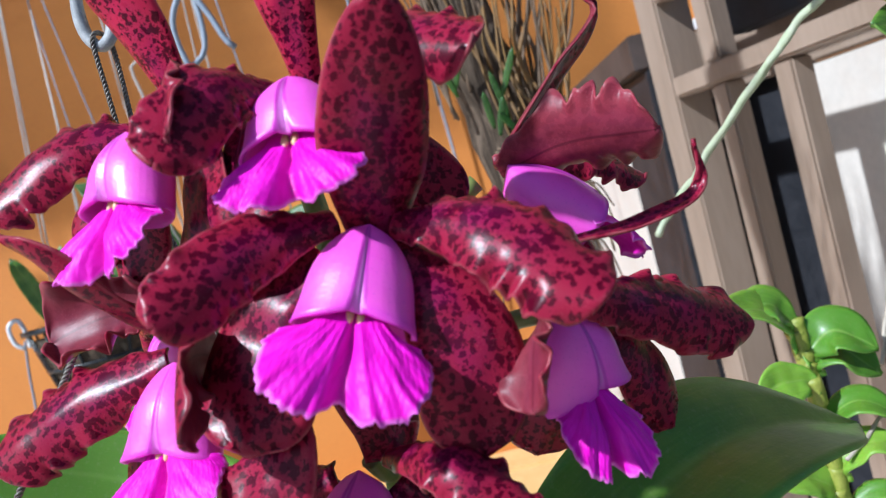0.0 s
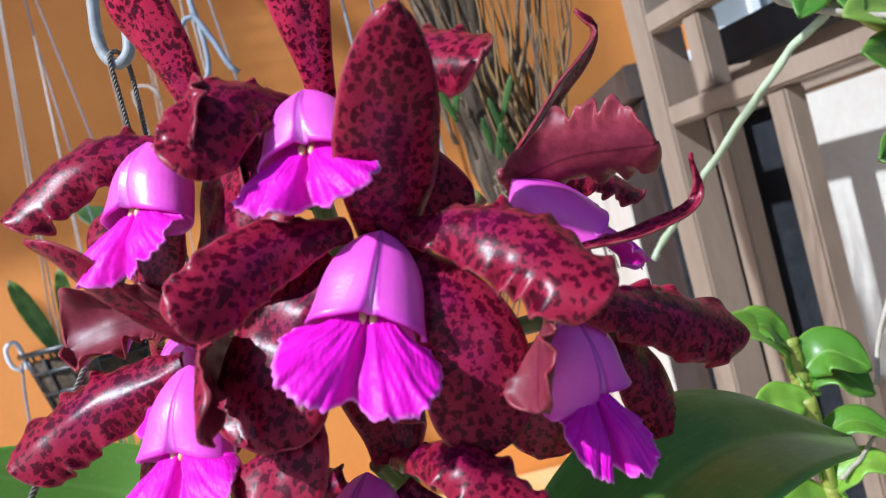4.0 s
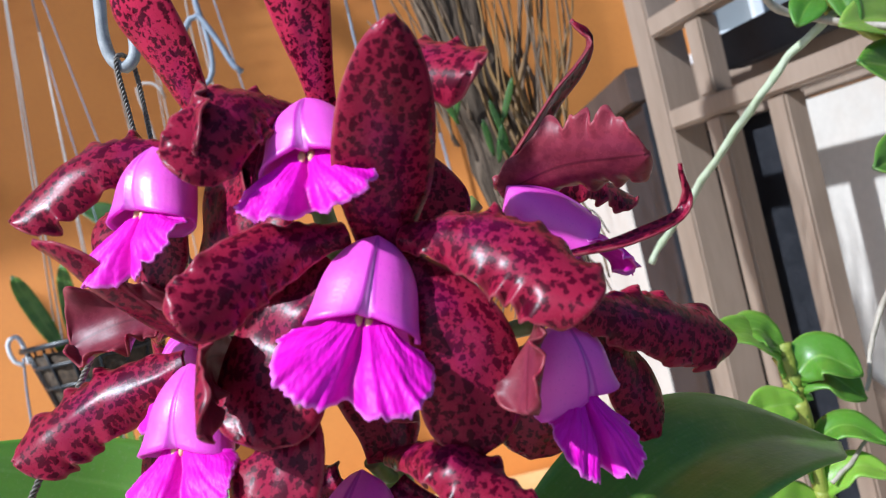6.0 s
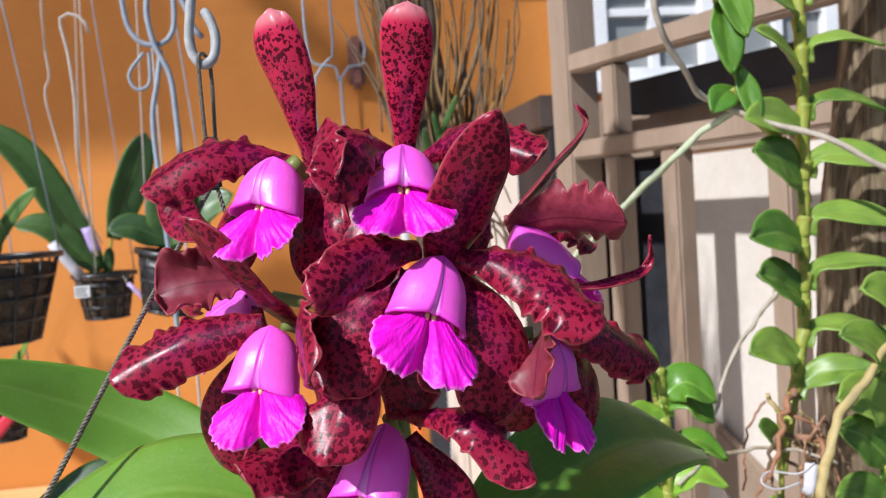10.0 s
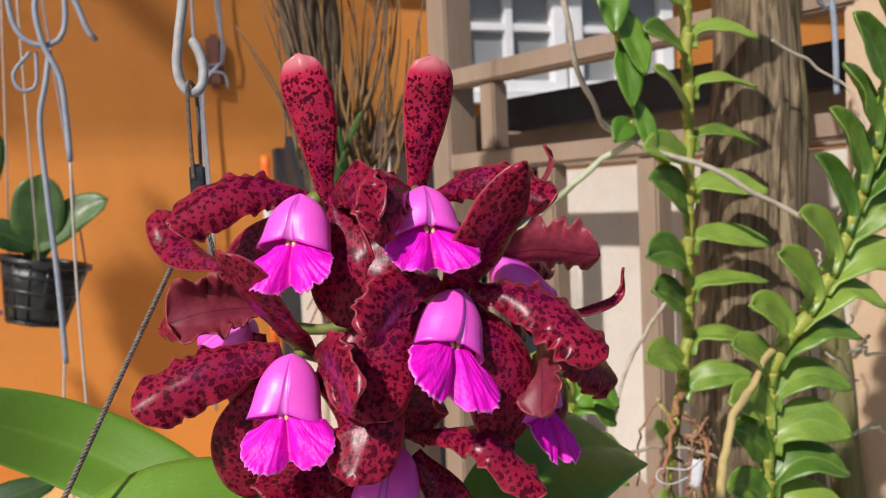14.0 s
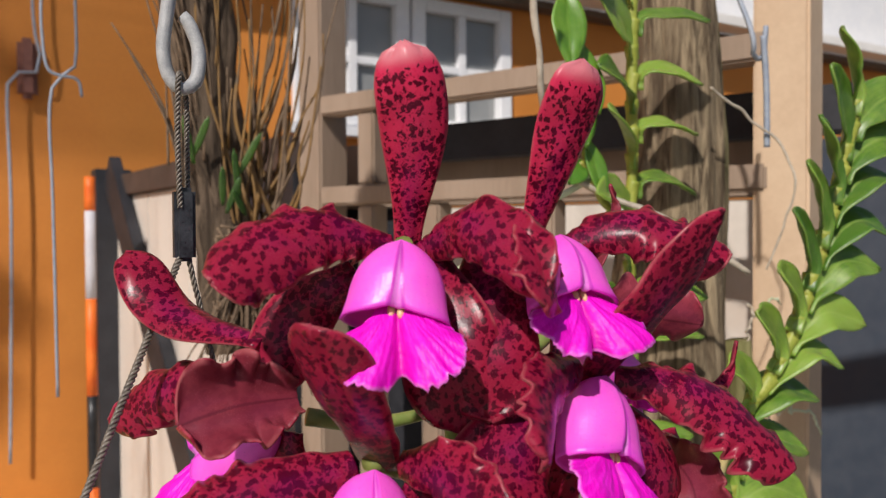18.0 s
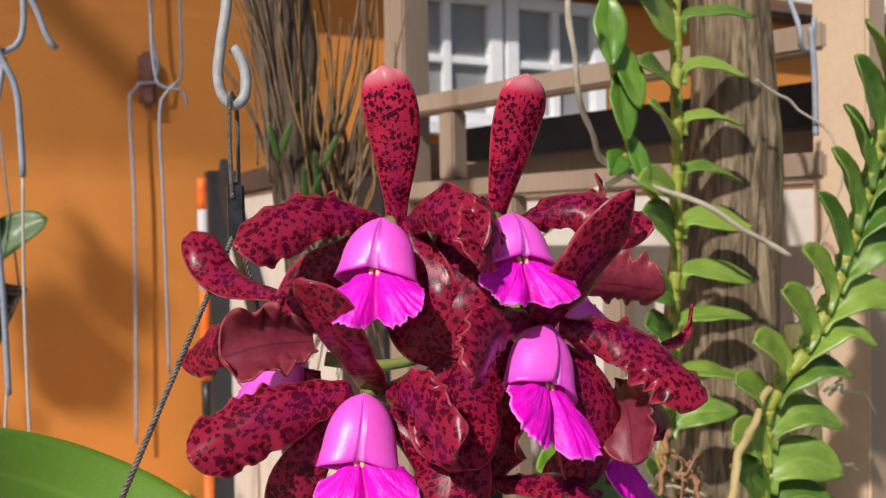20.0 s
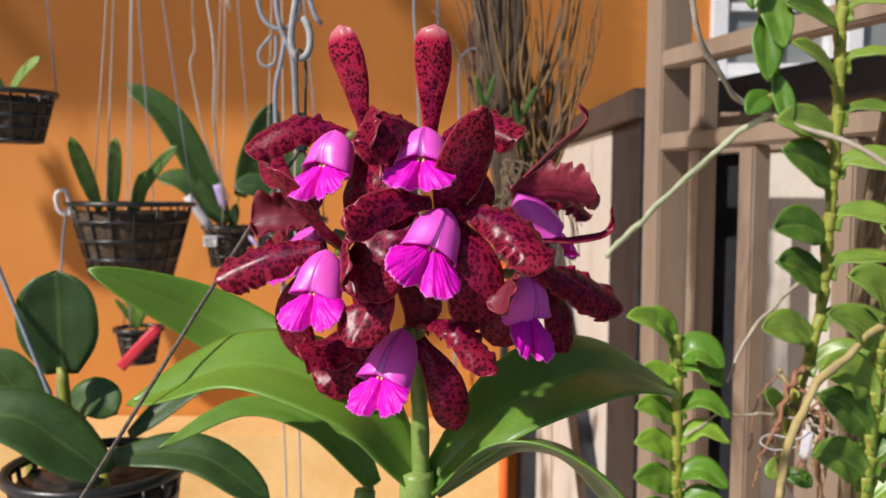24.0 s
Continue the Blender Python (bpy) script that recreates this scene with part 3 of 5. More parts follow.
slab("brace", (-0.035, -0.045, -1.3), (-0.008, 0.045, 0.03), M_BEAM, screen, SCREEN @ Matrix.Translation((0, 1.03, 1.60)) @ Matrix.Rotation(radians(-45), 4, "X"))

# trellis fence: local x runs along it towards the camera's side, local y away from its lit face
FENCE = Matrix.Translation((0.325, 1.15, 0)) @ Matrix.Rotation(math.atan2(-0.94, 0.34), 4, "Z")
fence = thing("trellis_fence", (0.325, 1.15, 0), "taupe painted timber trellis fence with two rails", "fence", kind="structure")
slab("post", (-0.02, 0.0, 0), (0.025, 0.055, 1.85), M_FENCE, fence, FENCE, 0.003)
slab("rail", (0.027, -0.004, 1.625), (0.634, 0.03, 1.652), M_FENCE, fence, FENCE, 0.003)
slab("rail", (0.027, -0.004, 1.500), (0.634, 0.03, 1.526), M_FENCE, fence, FENCE, 0.003)
slab("slat", (0.095, 0.0, 1.527), (0.125, 0.03, 1.624), M_FENCE, fence, FENCE, 0.003)
for s in (0.095, 0.205, 0.37, 0.50):
    slab("slat", (s, 0.0, 0), (s + 0.03, 0.03, 1.499), M_FENCE, fence, FENCE, 0.003)
slab("post", (0.620, 0.0, 0), (0.672, 0.05, 1.9), M_TANPOST, fence, FENCE, 0.003, "pale tan post")
beam = thing("black_beam", (0.41, 1.1, 1.55), "matt black planter beam behind the trellis", "beam", kind="structure")
slab("beam", (0.06, 0.075, 1.560), (0.85, 0.11, 1.608), M_BEAM, beam, FENCE)
back = thing("backing_wall", (0.5, 1.1, 0), "cream backing wall with a black sheet for the dark gap behind the trellis", "wall", kind="structure")
slab("panel", (0.09, 0.14, 0), (0.62, 0.155, 1.498), M_CREAMWALL, back, FENCE)
slab("board", (-0.14, 0.135, 1.500), (0.62, 0.158, 1.60), M_FENCE, back, FENCE)
# black sheet that stands in for the dark gap beside the cream panel
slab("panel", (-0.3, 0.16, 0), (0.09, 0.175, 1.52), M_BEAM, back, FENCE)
slab("brace", (0.0, 0.115, -0.035), (0.75, 0.133, 0.035), M_FENCE, back, FENCE @ Matrix.Translation((0.10, 0, 1.11)) @ Matrix.Rotation(radians(32), 4, "Y"))
blue = slab("wall_side", (1.0, -1.5, 0), (1.06, 0.82, 1.60), M_BLUEPANEL)
tagged(blue, "dark blue-grey side panel", "wall", kind="structure")

# ---- the orchid ----
plant = thing("cattleya_orchid", (-0.012, 0.24, 1.24), "cattleya orchid with eight spotted crimson flowers and magenta lips", "orchid")


def lip(parent, T, K, Bm, r, width, seed, half=0.0106):
    """The lip: a bell-shaped hood from T down to K, and a ruffled two-lobed fan that ends at Bm."""
    T, K, Bm, r = Vector(T), Vector(K), Vector(Bm), Vector(r)
    d = (K - T).normalized()
    r = (r - d * r.dot(d)).normalized()
    f = d.cross(r)
    half *= 1.09
    width *= 0.98
    long = (K - T).length * 0.83
    rnd = random.Random(seed)
    bm = bmesh.new()
    uvm, uvs = bm.loops.layers.uv.new("metres"), bm.loops.layers.uv.new("shape")
    ns, na = 20, 96
    o = rnd.uniform(0, 3)
    lap = 1 if rnd.random() < 0.5 else -1

    def at(i, k, inner):
        s, a = i / ns, 2 * math.pi * k / na
        ca, sa = math.cos(a), math.sin(a)
        dome = (1 - (1 - min(s / 0.66, 1)) ** 2.2) ** 0.47
        wide = half * (0.90 * dome + 0.20 * s ** 2.5) + 0.0006
        deep = half * 0.72 * dome + 0.0006
        front = ca > 0
        gap = 0.010 + 0.07 * s ** 2
        cleft = 0.0017 * s * max(0.0, 1 - (abs(sa) / gap) ** 4) * front
        lip_up = 0.00005 * math.exp(-((abs(sa) - gap - 0.05) / 0.06) ** 2) * front * min(1, s * 3)
        bulge = 0.0030 * math.sin(math.pi * min(1, s * 0.95 + 0.03))
        end = max(0, s - 0.7) / 0.3
        flare = 0.0018 * end ** 2 * abs(sa)
        lobes = (0.0018 * math.sin(min(abs(sa), 1) * 2.2) - 0.0008) * end * front
        step = 0.0004 * lap * (1 if sa > 0 else -1) * math.exp(-(sa / 0.35) ** 2) * front * min(1, s * 4)
        k2 = 1 - inner * 0.0009 / max(wide, 0.001)
        back = -0.1 * long * s * max(0, -ca)
        wav = 0.0004 * math.sin(a * 2 + seed) * s * s
        return T + d * (s * long + lobes + back) + r * (wide * sa * k2) + f * (-deep + deep * ca * k2 + bulge - cleft + lip_up + flare + step + wav - inner * 0.0003)

    outer = [[bm.verts.new(at(i, k, 0)) for k in range(na)] for i in range(ns + 1)]
    inner = [[bm.verts.new(at(i, k, 1)) for k in range(na)] for i in range(4, ns + 1)]

    def put(q, d4):
        fc = bm.faces.new(q)
        for l, (i, k) in zip(fc.loops, d4):
            l[uvm].uv, l[uvs].uv = (k / na * 0.06 + o, i / ns * 0.024 + o), (k / na, i / ns)

    for i in range(ns):
        for k in range(na):
            k1 = (k + 1) % na
            put((outer[i][k], outer[i + 1][k], outer[i + 1][k1], outer[i][k1]), ((i, k), (i + 1, k), (i + 1, k + 1), (i, k + 1)))
    for i in range(len(inner) - 1):
        for k in range(na):
            k1 = (k + 1) % na
            put((inner[i][k], inner[i][k1], inner[i + 1][k1], inner[i + 1][k]), ((i + 4, k), (i + 4, k + 1), (i + 5, k + 1), (i + 5, k)))
    for k in range(na):
        k1 = (k + 1) % na
        put((outer[ns][k], inner[-1][k], inner[-1][k1], outer[ns][k1]), ((ns, k), (ns, k), (ns, k + 1), (ns, k + 1)))
    part("lip_hood", bm, M_HOOD, parent, "lilac bell-shaped hood with a split middle seam")

    # fan
    root = T + d * (long * 0.84) - f * half * 0.30
    dn = (Bm - root)
    reach = dn.length * 0.95
    dn.normalize()
    r2 = (r - dn * r.dot(dn)).normalized()
    f2 = dn.cross(r2)
    bm = bmesh.new()
    uvm, uvs = bm.loops.layers.uv.new("metres"), bm.loops.layers.uv.new("shape")
    nr, nc = 16, 84
    ph = [rnd.uniform(0, 6.28) for _ in range(6)]

    def fan(i, j, under):
        v, u = i / nr, 2 * j / nc - 1
        au = abs(u)
        a = u * 2.1
        frill = v ** 4
        edge = 1 + frill * (0.05 * noise.noise(V(u * 9 + ph[0], seed, 0)) + 0.05 * noise.noise(V(u * 26 + ph[1], seed, 3)))
        lobe = 0.91 + 0.10 * math.sin(math.pi * au) - 0.16 * math.exp(-(u / 0.06) ** 2) * v
        sn, cs = math.sin(a), math.cos(a)
        xm = width / 2 * math.copysign(abs(sn) ** 0.85, sn) * edge * lobe
        ym = reach * (0.44 + 0.56 * cs ** 0.75 if cs > 0 else 0.44 - 0.40 * abs(cs)) * edge * lobe
        xn = 0.15 * width * u
        x = xn + (xm - xn) * v ** 1.2
        y = ym * v ** 0.85 + 0.06 * reach * math.sin(math.pi * v) * au ** 2
        z = 0.0030 * math.sin(math.pi * v * 0.8) * (1 - 0.5 * au) - 0.0034 * au ** 2 * v + 0.0034 * math.sin(math.pi * min(1, au * 1.1)) * v
        z -= 0.0026 * math.exp(-(u / 0.09) ** 2) * min(1, v * 3)
        z += frill * (0.0022 * noise.noise(V(u * 5 + ph[2], seed, 5)) + 0.0014 * noise.noise(V(u * 15 + ph[3], seed, 7)))
        z += 0.00040 * noise.noise(V(u * 24 + ph[4], v * 1.5, seed)) * min(1, v * 2) + 0.0009 * noise.noise(V(u * 4 + ph[5], v * 3, seed + 2)) * min(1, v * 2)
        return root + r2 * x + dn * y + f2 * (z - under * 0.0008 * (1 - 0.5 * v))

    top = [[bm.verts.new(fan(i, j, 0)) for j in range(nc + 1)] for i in range(nr + 1)]
    low = [[bm.verts.new(fan(i, j, 1)) for j in range(nc + 1)] for i in range(nr + 1)]

    def put2(q, d4):
        fc = bm.faces.new(q)
        for l, (i, j) in zip(fc.loops, d4):
            l[uvm].uv, l[uvs].uv = ((j / nc - 0.5) * 0.04 * (0.2 + i / nr) + o, i / nr * 0.018 + o), (j / nc, i / nr)

    for i in range(nr):
        for j in range(nc):
            e = ((i, j), (i + 1, j), (i + 1, j + 1), (i, j + 1))
            put2([top[a][b] for a, b in e], e)
            put2([low[a][b] for a, b in e][::-1], e[::-1])
    for j in range(nc):
        e = ((nr, j), (nr, j), (nr, j + 1), (nr, j + 1))
        put2((top[nr][j], low[nr][j], low[nr][j + 1], top[nr][j + 1]), e)
    for i in range(nr):
        put2((top[i][0], low[i][0], low[i + 1][0], top[i + 1][0]), ((i, 0), (i, 0), (i + 1, 0), (i + 1, 0)))
        put2((top[i][nc], top[i + 1][nc], low[i + 1][nc], low[i][nc]), ((i, nc), (i + 1, nc), (i + 1, nc), (i, nc)))
    part("lip_fan", bm, M_FAN, parent, "ruffled magenta fan lobe with a deep cleft")
    # cream tips of the column just inside the hood
    for s in (-1, 1):
        c = bmesh.new()
        bmesh.ops.create_uvsphere(c, u_segments=10, v_segments=8, radius=1.0)
        mt = Matrix((r * 0.0009, f * 0.0008, d * 0.0020)).transposed().to_4x4()
        mt.translation = T + d * (long * 0.955) + r * (0.0011 * s) - f * 0.0030
        c.transform(mt)
        part("column_tip", c, M_CREAM, parent, "cream column tip")


RACHIS = [(-0.010, 0.243, 1.262), (-0.012, 0.243, 1.33), (-0.014, 0.246, 1.39), (-0.018, 0.248, 1.45)]


def flower(front, parts, T, K, Bm, r, width, node, seed, half=0.0106):
    """parts: rows of kind, width, the middle line's places."""
    c = Vector(T) - Vector(front).normalized() * 0.010
    fl = part("flower", tube(bmesh.new(), [node, Vector(node).lerp(c, 0.55) + V(0, 0, -0.003), c], 0.0016, 0.0026, n=14, sides=10), M_PEDI, plant, "green and maroon flower stalk")
    for k, (kind, w, *rows) in enumerate(parts):
        pts = rows[:-1] if isinstance(rows[-1], dict) else rows
        o = rows[-1] if isinstance(rows[-1], dict) else {}
        n = o.get("n", front)
        bm = bmesh.new()
        sd = seed * 10 + k
        if kind == "dorsal_sepal":
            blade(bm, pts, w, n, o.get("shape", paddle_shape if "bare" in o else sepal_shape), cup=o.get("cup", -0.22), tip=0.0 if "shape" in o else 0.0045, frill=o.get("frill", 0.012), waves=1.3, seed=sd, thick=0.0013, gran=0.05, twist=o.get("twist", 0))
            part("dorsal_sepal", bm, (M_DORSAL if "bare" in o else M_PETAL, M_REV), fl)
        elif kind == "lateral_sepal":
            blade(bm, pts, w * 0.95, n, sepal_shape, cup=o.get("cup", -0.15), frill=0.015, waves=1.2, seed=sd, thick=0.0013, gran=0.06, twist=o.get("twist", 0))
            part("lateral_sepal", bm, (M_PETAL, M_REV), fl)
        else:
            blade(bm, pts, w, n, o.get("shape", petal_shape), nu=120, nv=24, cup=o.get("cup", -0.42), roll=o.get("roll", -0.10), frill=o.get("frill", 0.072), waves=o.get("waves", 4.2), seed=sd, thick=0.0012, gran=0.02, twist=o.get("twist", 0), teeth=o.get("teeth", 0.0), crimp=o.get("crimp", 0.078))
            part("petal", bm, (M_PETAL, M_REV_LIT if "pale" in o else M_REV), fl)
    lip(fl, T, K, Bm, r, width, seed, half)
    return fl


# centre flower
flower((0.05, -1, 0.15), [
    ("dorsal_sepal", 0.0235, (0.001, 0.209, 1.419), (0.009, 0.188, 1.446), (0.016, 0.177, 1.467), {"n": (0.25, -0.86, 0.33), "shape": pointed_shape}),
    ("petal", 0.0215, (0.006, 0.203, 1.425), (0.025, 0.190, 1.420), (0.0425, 0.176, 1.401), {"n": (0.05, -0.80, 0.58)}),
    ("petal", 0.0175, (-0.006, 0.203, 1.428), (-0.022, 0.193, 1.427), (-0.040, 0.175, 1.416), {"n": (0.85, -0.42, 0.40), "frill": 0.055, "crimp": 0.05, "roll": 0.0}),
    ("lateral_sepal", 0.026, (0.003, 0.206, 1.420), (0.014, 0.197, 1.398), (0.012, 0.199, 1.371), {"n": (0.1, -1, 0.1)}),
    ("lateral_sepal", 0.031, (-0.010, 0.207, 1.420), (-0.028, 0.205, 1.405), (-0.036, 0.197, 1.384), {"n": (-0.2, -0.9, 0.2)}),
], (0.001, 0.201, 1.425), (-0.006, 0.186, 1.405), (-0.0135, 0.177, 1.387), (0.88, 0.24, -0.12), 0.0355, (-0.016, 0.246, 1.418), 1)
# upper flower with the upright dorsal sepal
flower((-0.1, -1, 0.15), [
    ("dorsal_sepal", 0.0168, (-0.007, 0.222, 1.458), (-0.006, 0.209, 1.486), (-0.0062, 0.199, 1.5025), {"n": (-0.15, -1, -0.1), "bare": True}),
    ("petal", 0.0190, (-0.012, 0.214, 1.460), (-0.023, 0.195, 1.460), (-0.0345, 0.182, 1.446), {"n": (0.5, -0.72, 0.45), "cup": -0.3, "frill": 0.05, "crimp": 0.05, "roll": 0.0}),
    ("petal", 0.0185, (-0.001, 0.217, 1.458), (0.014, 0.203, 1.464), (0.032, 0.188, 1.455), {"n": (-0.2, -0.78, 0.58)}),
    ("lateral_sepal", 0.027, (-0.022, 0.221, 1.459), (-0.029, 0.211, 1.437), (-0.030, 0.208, 1.416), {"n": (-0.6, -0.8, 0.0)}),
    ("lateral_sepal", 0.019, (0.0, 0.222, 1.452), (0.012, 0.230, 1.437), (0.022, 0.240, 1.424), {"n": (0.2, -1, 0.1)}),
], (-0.009, 0.207, 1.461), (-0.011, 0.193, 1.445), (-0.012, 0.188, 1.429), (0.95, -0.05, 0.02), 0.033, (-0.017, 0.248, 1.445), 2, 0.0099)
# upper flower that faces further round
flower((-0.5, -0.85, 0.1), [
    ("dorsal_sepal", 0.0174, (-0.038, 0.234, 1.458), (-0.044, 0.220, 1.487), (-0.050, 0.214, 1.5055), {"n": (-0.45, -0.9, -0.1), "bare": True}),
    ("petal", 0.0195, (-0.045, 0.229, 1.459), (-0.069, 0.227, 1.463), (-0.093, 0.224, 1.451), {"n": (-0.2, -0.80, 0.52)}),
    ("petal", 0.0170, (-0.037, 0.231, 1.457), (-0.036, 0.206, 1.463), (-0.031, 0.184, 1.451), {"n": (-0.93, -0.2, 0.28), "cup": -0.25, "frill": 0.06, "crimp": 0.04}),
    ("lateral_sepal", 0.027, (-0.037, 0.229, 1.459), (-0.038, 0.215, 1.435), (-0.035, 0.213, 1.413), {"n": (-0.6, -0.8, 0.0)}),
    ("lateral_sepal", 0.020, (-0.052, 0.236, 1.452), (-0.063, 0.246, 1.440), (-0.072, 0.248, 1.422), {"n": (-0.4, -0.9, 0.1)}),
], (-0.050, 0.216, 1.460), (-0.0575, 0.206, 1.442), (-0.0585, 0.200, 1.4245), (0.84, -0.44, 0.0), 0.030, (-0.019, 0.248, 1.438), 3, 0.0103)
# low flower with an arched dorsal sepal
flower((-0.35, -0.93, 0.05), [
    ("dorsal_sepal", 0.0215, (-0.049, 0.234, 1.402), (-0.0672, 0.2150, 1.4235), (-0.0785, 0.2035, 1.4425), {"n": (-0.75, -0.6, 0.3), "shape": trough_shape, "cup": -0.35}),
    ("petal", 0.0215, (-0.058, 0.225, 1.406), (-0.083, 0.226, 1.401), (-0.108, 0.226, 1.390), {"n": (-0.2, -0.86, 0.45)}),
    ("petal", 0.0185, (-0.046, 0.225, 1.404), (-0.0455, 0.203, 1.406), (-0.043, 0.181, 1.393), {"n": (-0.97, 0.05, 0.2), "cup": -0.2, "frill": 0.07, "crimp": 0.04}),
    ("lateral_sepal", 0.020, (-0.060, 0.230, 1.398), (-0.074, 0.236, 1.374), (-0.069, 0.244, 1.349), {"n": (-0.3, -0.95, 0.0)}),
    ("lateral_sepal", 0.027, (-0.046, 0.224, 1.398), (-0.034, 0.205, 1.384), (-0.042, 0.197, 1.364), {"n": (-0.4, -0.9, 0.1)}),
], (-0.055, 0.221, 1.405), (-0.062, 0.208, 1.383), (-0.060, 0.202, 1.366), (0.93, -0.15, 0.1), 0.032, (-0.014, 0.246, 1.395), 4, 0.0103)
# lowest flower
flower((-0.15, -0.95, 0.05), [
    ("dorsal_sepal", 0.033, (-0.011, 0.232, 1.366), (-0.007, 0.227, 1.388), (-0.003, 0.212, 1.405), {"n": (-0.2, -0.6, 0.5), "cup": 0.5}),
    ("petal", 0.0155, (-0.011, 0.222, 1.371), (0.004, 0.198, 1.374), (0.013, 0.190, 1.365), (0.022, 0.184, 1.355), {"n": (0.1, -0.68, 0.65), "frill": 0.09, "crimp": 0.06}),
    ("petal", 0.022, (-0.026, 0.228, 1.368), (-0.048, 0.232, 1.359), (-0.068, 0.219, 1.357), {"n": (-0.2, -0.7, 0.6)}),
    ("lateral_sepal", 0.020, (-0.012, 0.225, 1.362), (0.0, 0.219, 1.344), (0.006, 0.228, 1.318), {"n": (0.1, -1, 0.1)}),
    ("lateral_sepal", 0.028, (-0.025, 0.229, 1.364), (-0.044, 0.233, 1.352), (-0.060, 0.231, 1.336), {"n": (-0.2, -0.9, 0.2)}),
], (-0.019, 0.224, 1.368), (-0.032, 0.205, 1.345), (-0.031, 0.200, 1.328), (0.95, -0.2, 0.12), 0.030, (-0.012, 0.245, 1.36), 5, 0.0108)
# right flower
flower((0.5, -0.85, 0.0), [
    ("dorsal_sepal", 0.0052, (0.044, 0.216, 1.410), (0.061, 0.220, 1.410), (0.077, 0.225, 1.414), (0.078, 0.222, 1.426), {"n": (0.1, -0.5, 0.85), "shape": curl_shape, "cup": 0.3}),
    ("petal", 0.0205, (0.042, 0.214, 1.397), (0.065, 0.231, 1.388), (0.090, 0.250, 1.374), {"n": (0.35, -0.85, 0.35)}),
    ("petal", 0.0190, (0.037, 0.216, 1.398), (0.030, 0.199, 1.394), (0.025, 0.190, 1.380), {"n": (0.80, 0.55, -0.1), "cup": -0.3}),
    ("lateral_sepal", 0.023, (0.034, 0.222, 1.388), (0.031, 0.228, 1.373), (0.024, 0.236, 1.358), {"n": (0.2, -1, 0.1)}),
    ("lateral_sepal", 0.018, (0.046, 0.226, 1.388), (0.056, 0.240, 1.372), (0.062, 0.250, 1.352), {"n": (0.4, -0.9, 0.1)}),
], (0.040, 0.218, 1.394), (0.043, 0.219, 1.369), (0.040, 0.208, 1.352), (0.85, 0.5, -0.1), 0.0225, (-0.01, 0.248, 1.40), 6, 0.0104)
# far right flower, seen from its side
flower((0.85, -0.3, 0.2), [
    ("dorsal_sepal", 0.011, (0.033, 0.255, 1.433), (0.054, 0.262, 1.453), (0.073, 0.273, 1.470), (0.069, 0.271, 1.479), {"n": (0.8, -0.3, -0.6), "shape": curl_shape, "cup": 0.3}),
    ("petal", 0.0250, (0.034, 0.255, 1.431), (0.053, 0.246, 1.434), (0.073, 0.232, 1.431), {"n": (0.32, 0.74, 0.58), "cup": 0.20, "roll": 0.16, "frill": 0.08, "waves": 4.6, "teeth": 0.05, "crimp": 0.05, "pale": True}),
    ("petal", 0.017, (0.040, 0.268, 1.430), (0.062, 0.280, 1.432), (0.080, 0.290, 1.420), {"n": (0.7, -0.3, 0.5)}),
    ("lateral_sepal", 0.016, (0.036, 0.252, 1.424), (0.045, 0.248, 1.412), (0.050, 0.246, 1.398), {"n": (0.6, -0.7, 0.0)}),
    ("lateral_sepal", 0.016, (0.040, 0.262, 1.420), (0.052, 0.272, 1.408), (0.058, 0.276, 1.390), {"n": (0.8, -0.5, 0.0)}),
], (0.036, 0.250, 1.432), (0.063, 0.252, 1.415), (0.064, 0.247, 1.396), (0.1, 0.95, 0.0), 0.026, (-0.012, 0.250, 1.415), 7, 0.0106)
# far left flower, turned away
flower((-0.9, -0.1, 0.1), [
    ("dorsal_sepal", 0.0150, (-0.072, 0.250, 1.434), (-0.089, 0.276, 1.441), (-0.097, 0.290, 1.459), {"n": (-0.3, -0.35, 0.9)}),
    ("petal", 0.0230, (-0.064, 0.247, 1.419), (-0.080, 0.245, 1.419), (-0.095, 0.245, 1.416), {"n": (0.2, 0.88, -0.35), "cup": -0.30, "roll": -0.45, "frill": 0.10, "waves": 3.2, "teeth": 0.06, "crimp": 0.09}),
    ("petal", 0.018, (-0.074, 0.262, 1.420), (-0.087, 0.286, 1.418), (-0.098, 0.312, 1.405), {"n": (-0.7, -0.55, 0.4)}),
    ("lateral_sepal", 0.017, (-0.066, 0.262, 1.412), (-0.070, 0.275, 1.395), (-0.072, 0.284, 1.376), {"n": (-0.8, -0.4, 0.0)}),
    ("lateral_sepal", 0.017, (-0.062, 0.256, 1.408), (-0.062, 0.258, 1.390), (-0.064, 0.262, 1.374), {"n": (-0.7, -0.6, 0.0)}),
], (-0.066, 0.258, 1.412), (-0.087, 0.280, 1.398), (-0.086, 0.266, 1.380), (0.5, -0.85, 0.0), 0.028, (-0.016, 0.25, 1.41), 8, 0.0095)

bar("flower_stem", RACHIS, 0.0052, M_STEM, plant, 0.003, "thick green flower stem", n=30, sides=12, wob=0.2)
bar("sheath", [(-0.012, 0.241, 1.255), (-0.0125, 0.24, 1.278), (-0.013, 0.241, 1.293)], 0.0105, M_STEM, plant, 0.0085, "pale green leaf sheath", n=12, sides=14)


def big_leaf(name, pts, width, normal, fold, seed, cup=0.0, label=""):
    return part(name, blade(bmesh.new(), pts, width, normal, leaf_shape, nu=44, nv=14, fold=fold, cup=cup, frill=0.008, waves=1.1, thick=0.0022, seed=seed, gran=0.03), (M_BIGLEAF, M_BIGUNDER), plant, label)


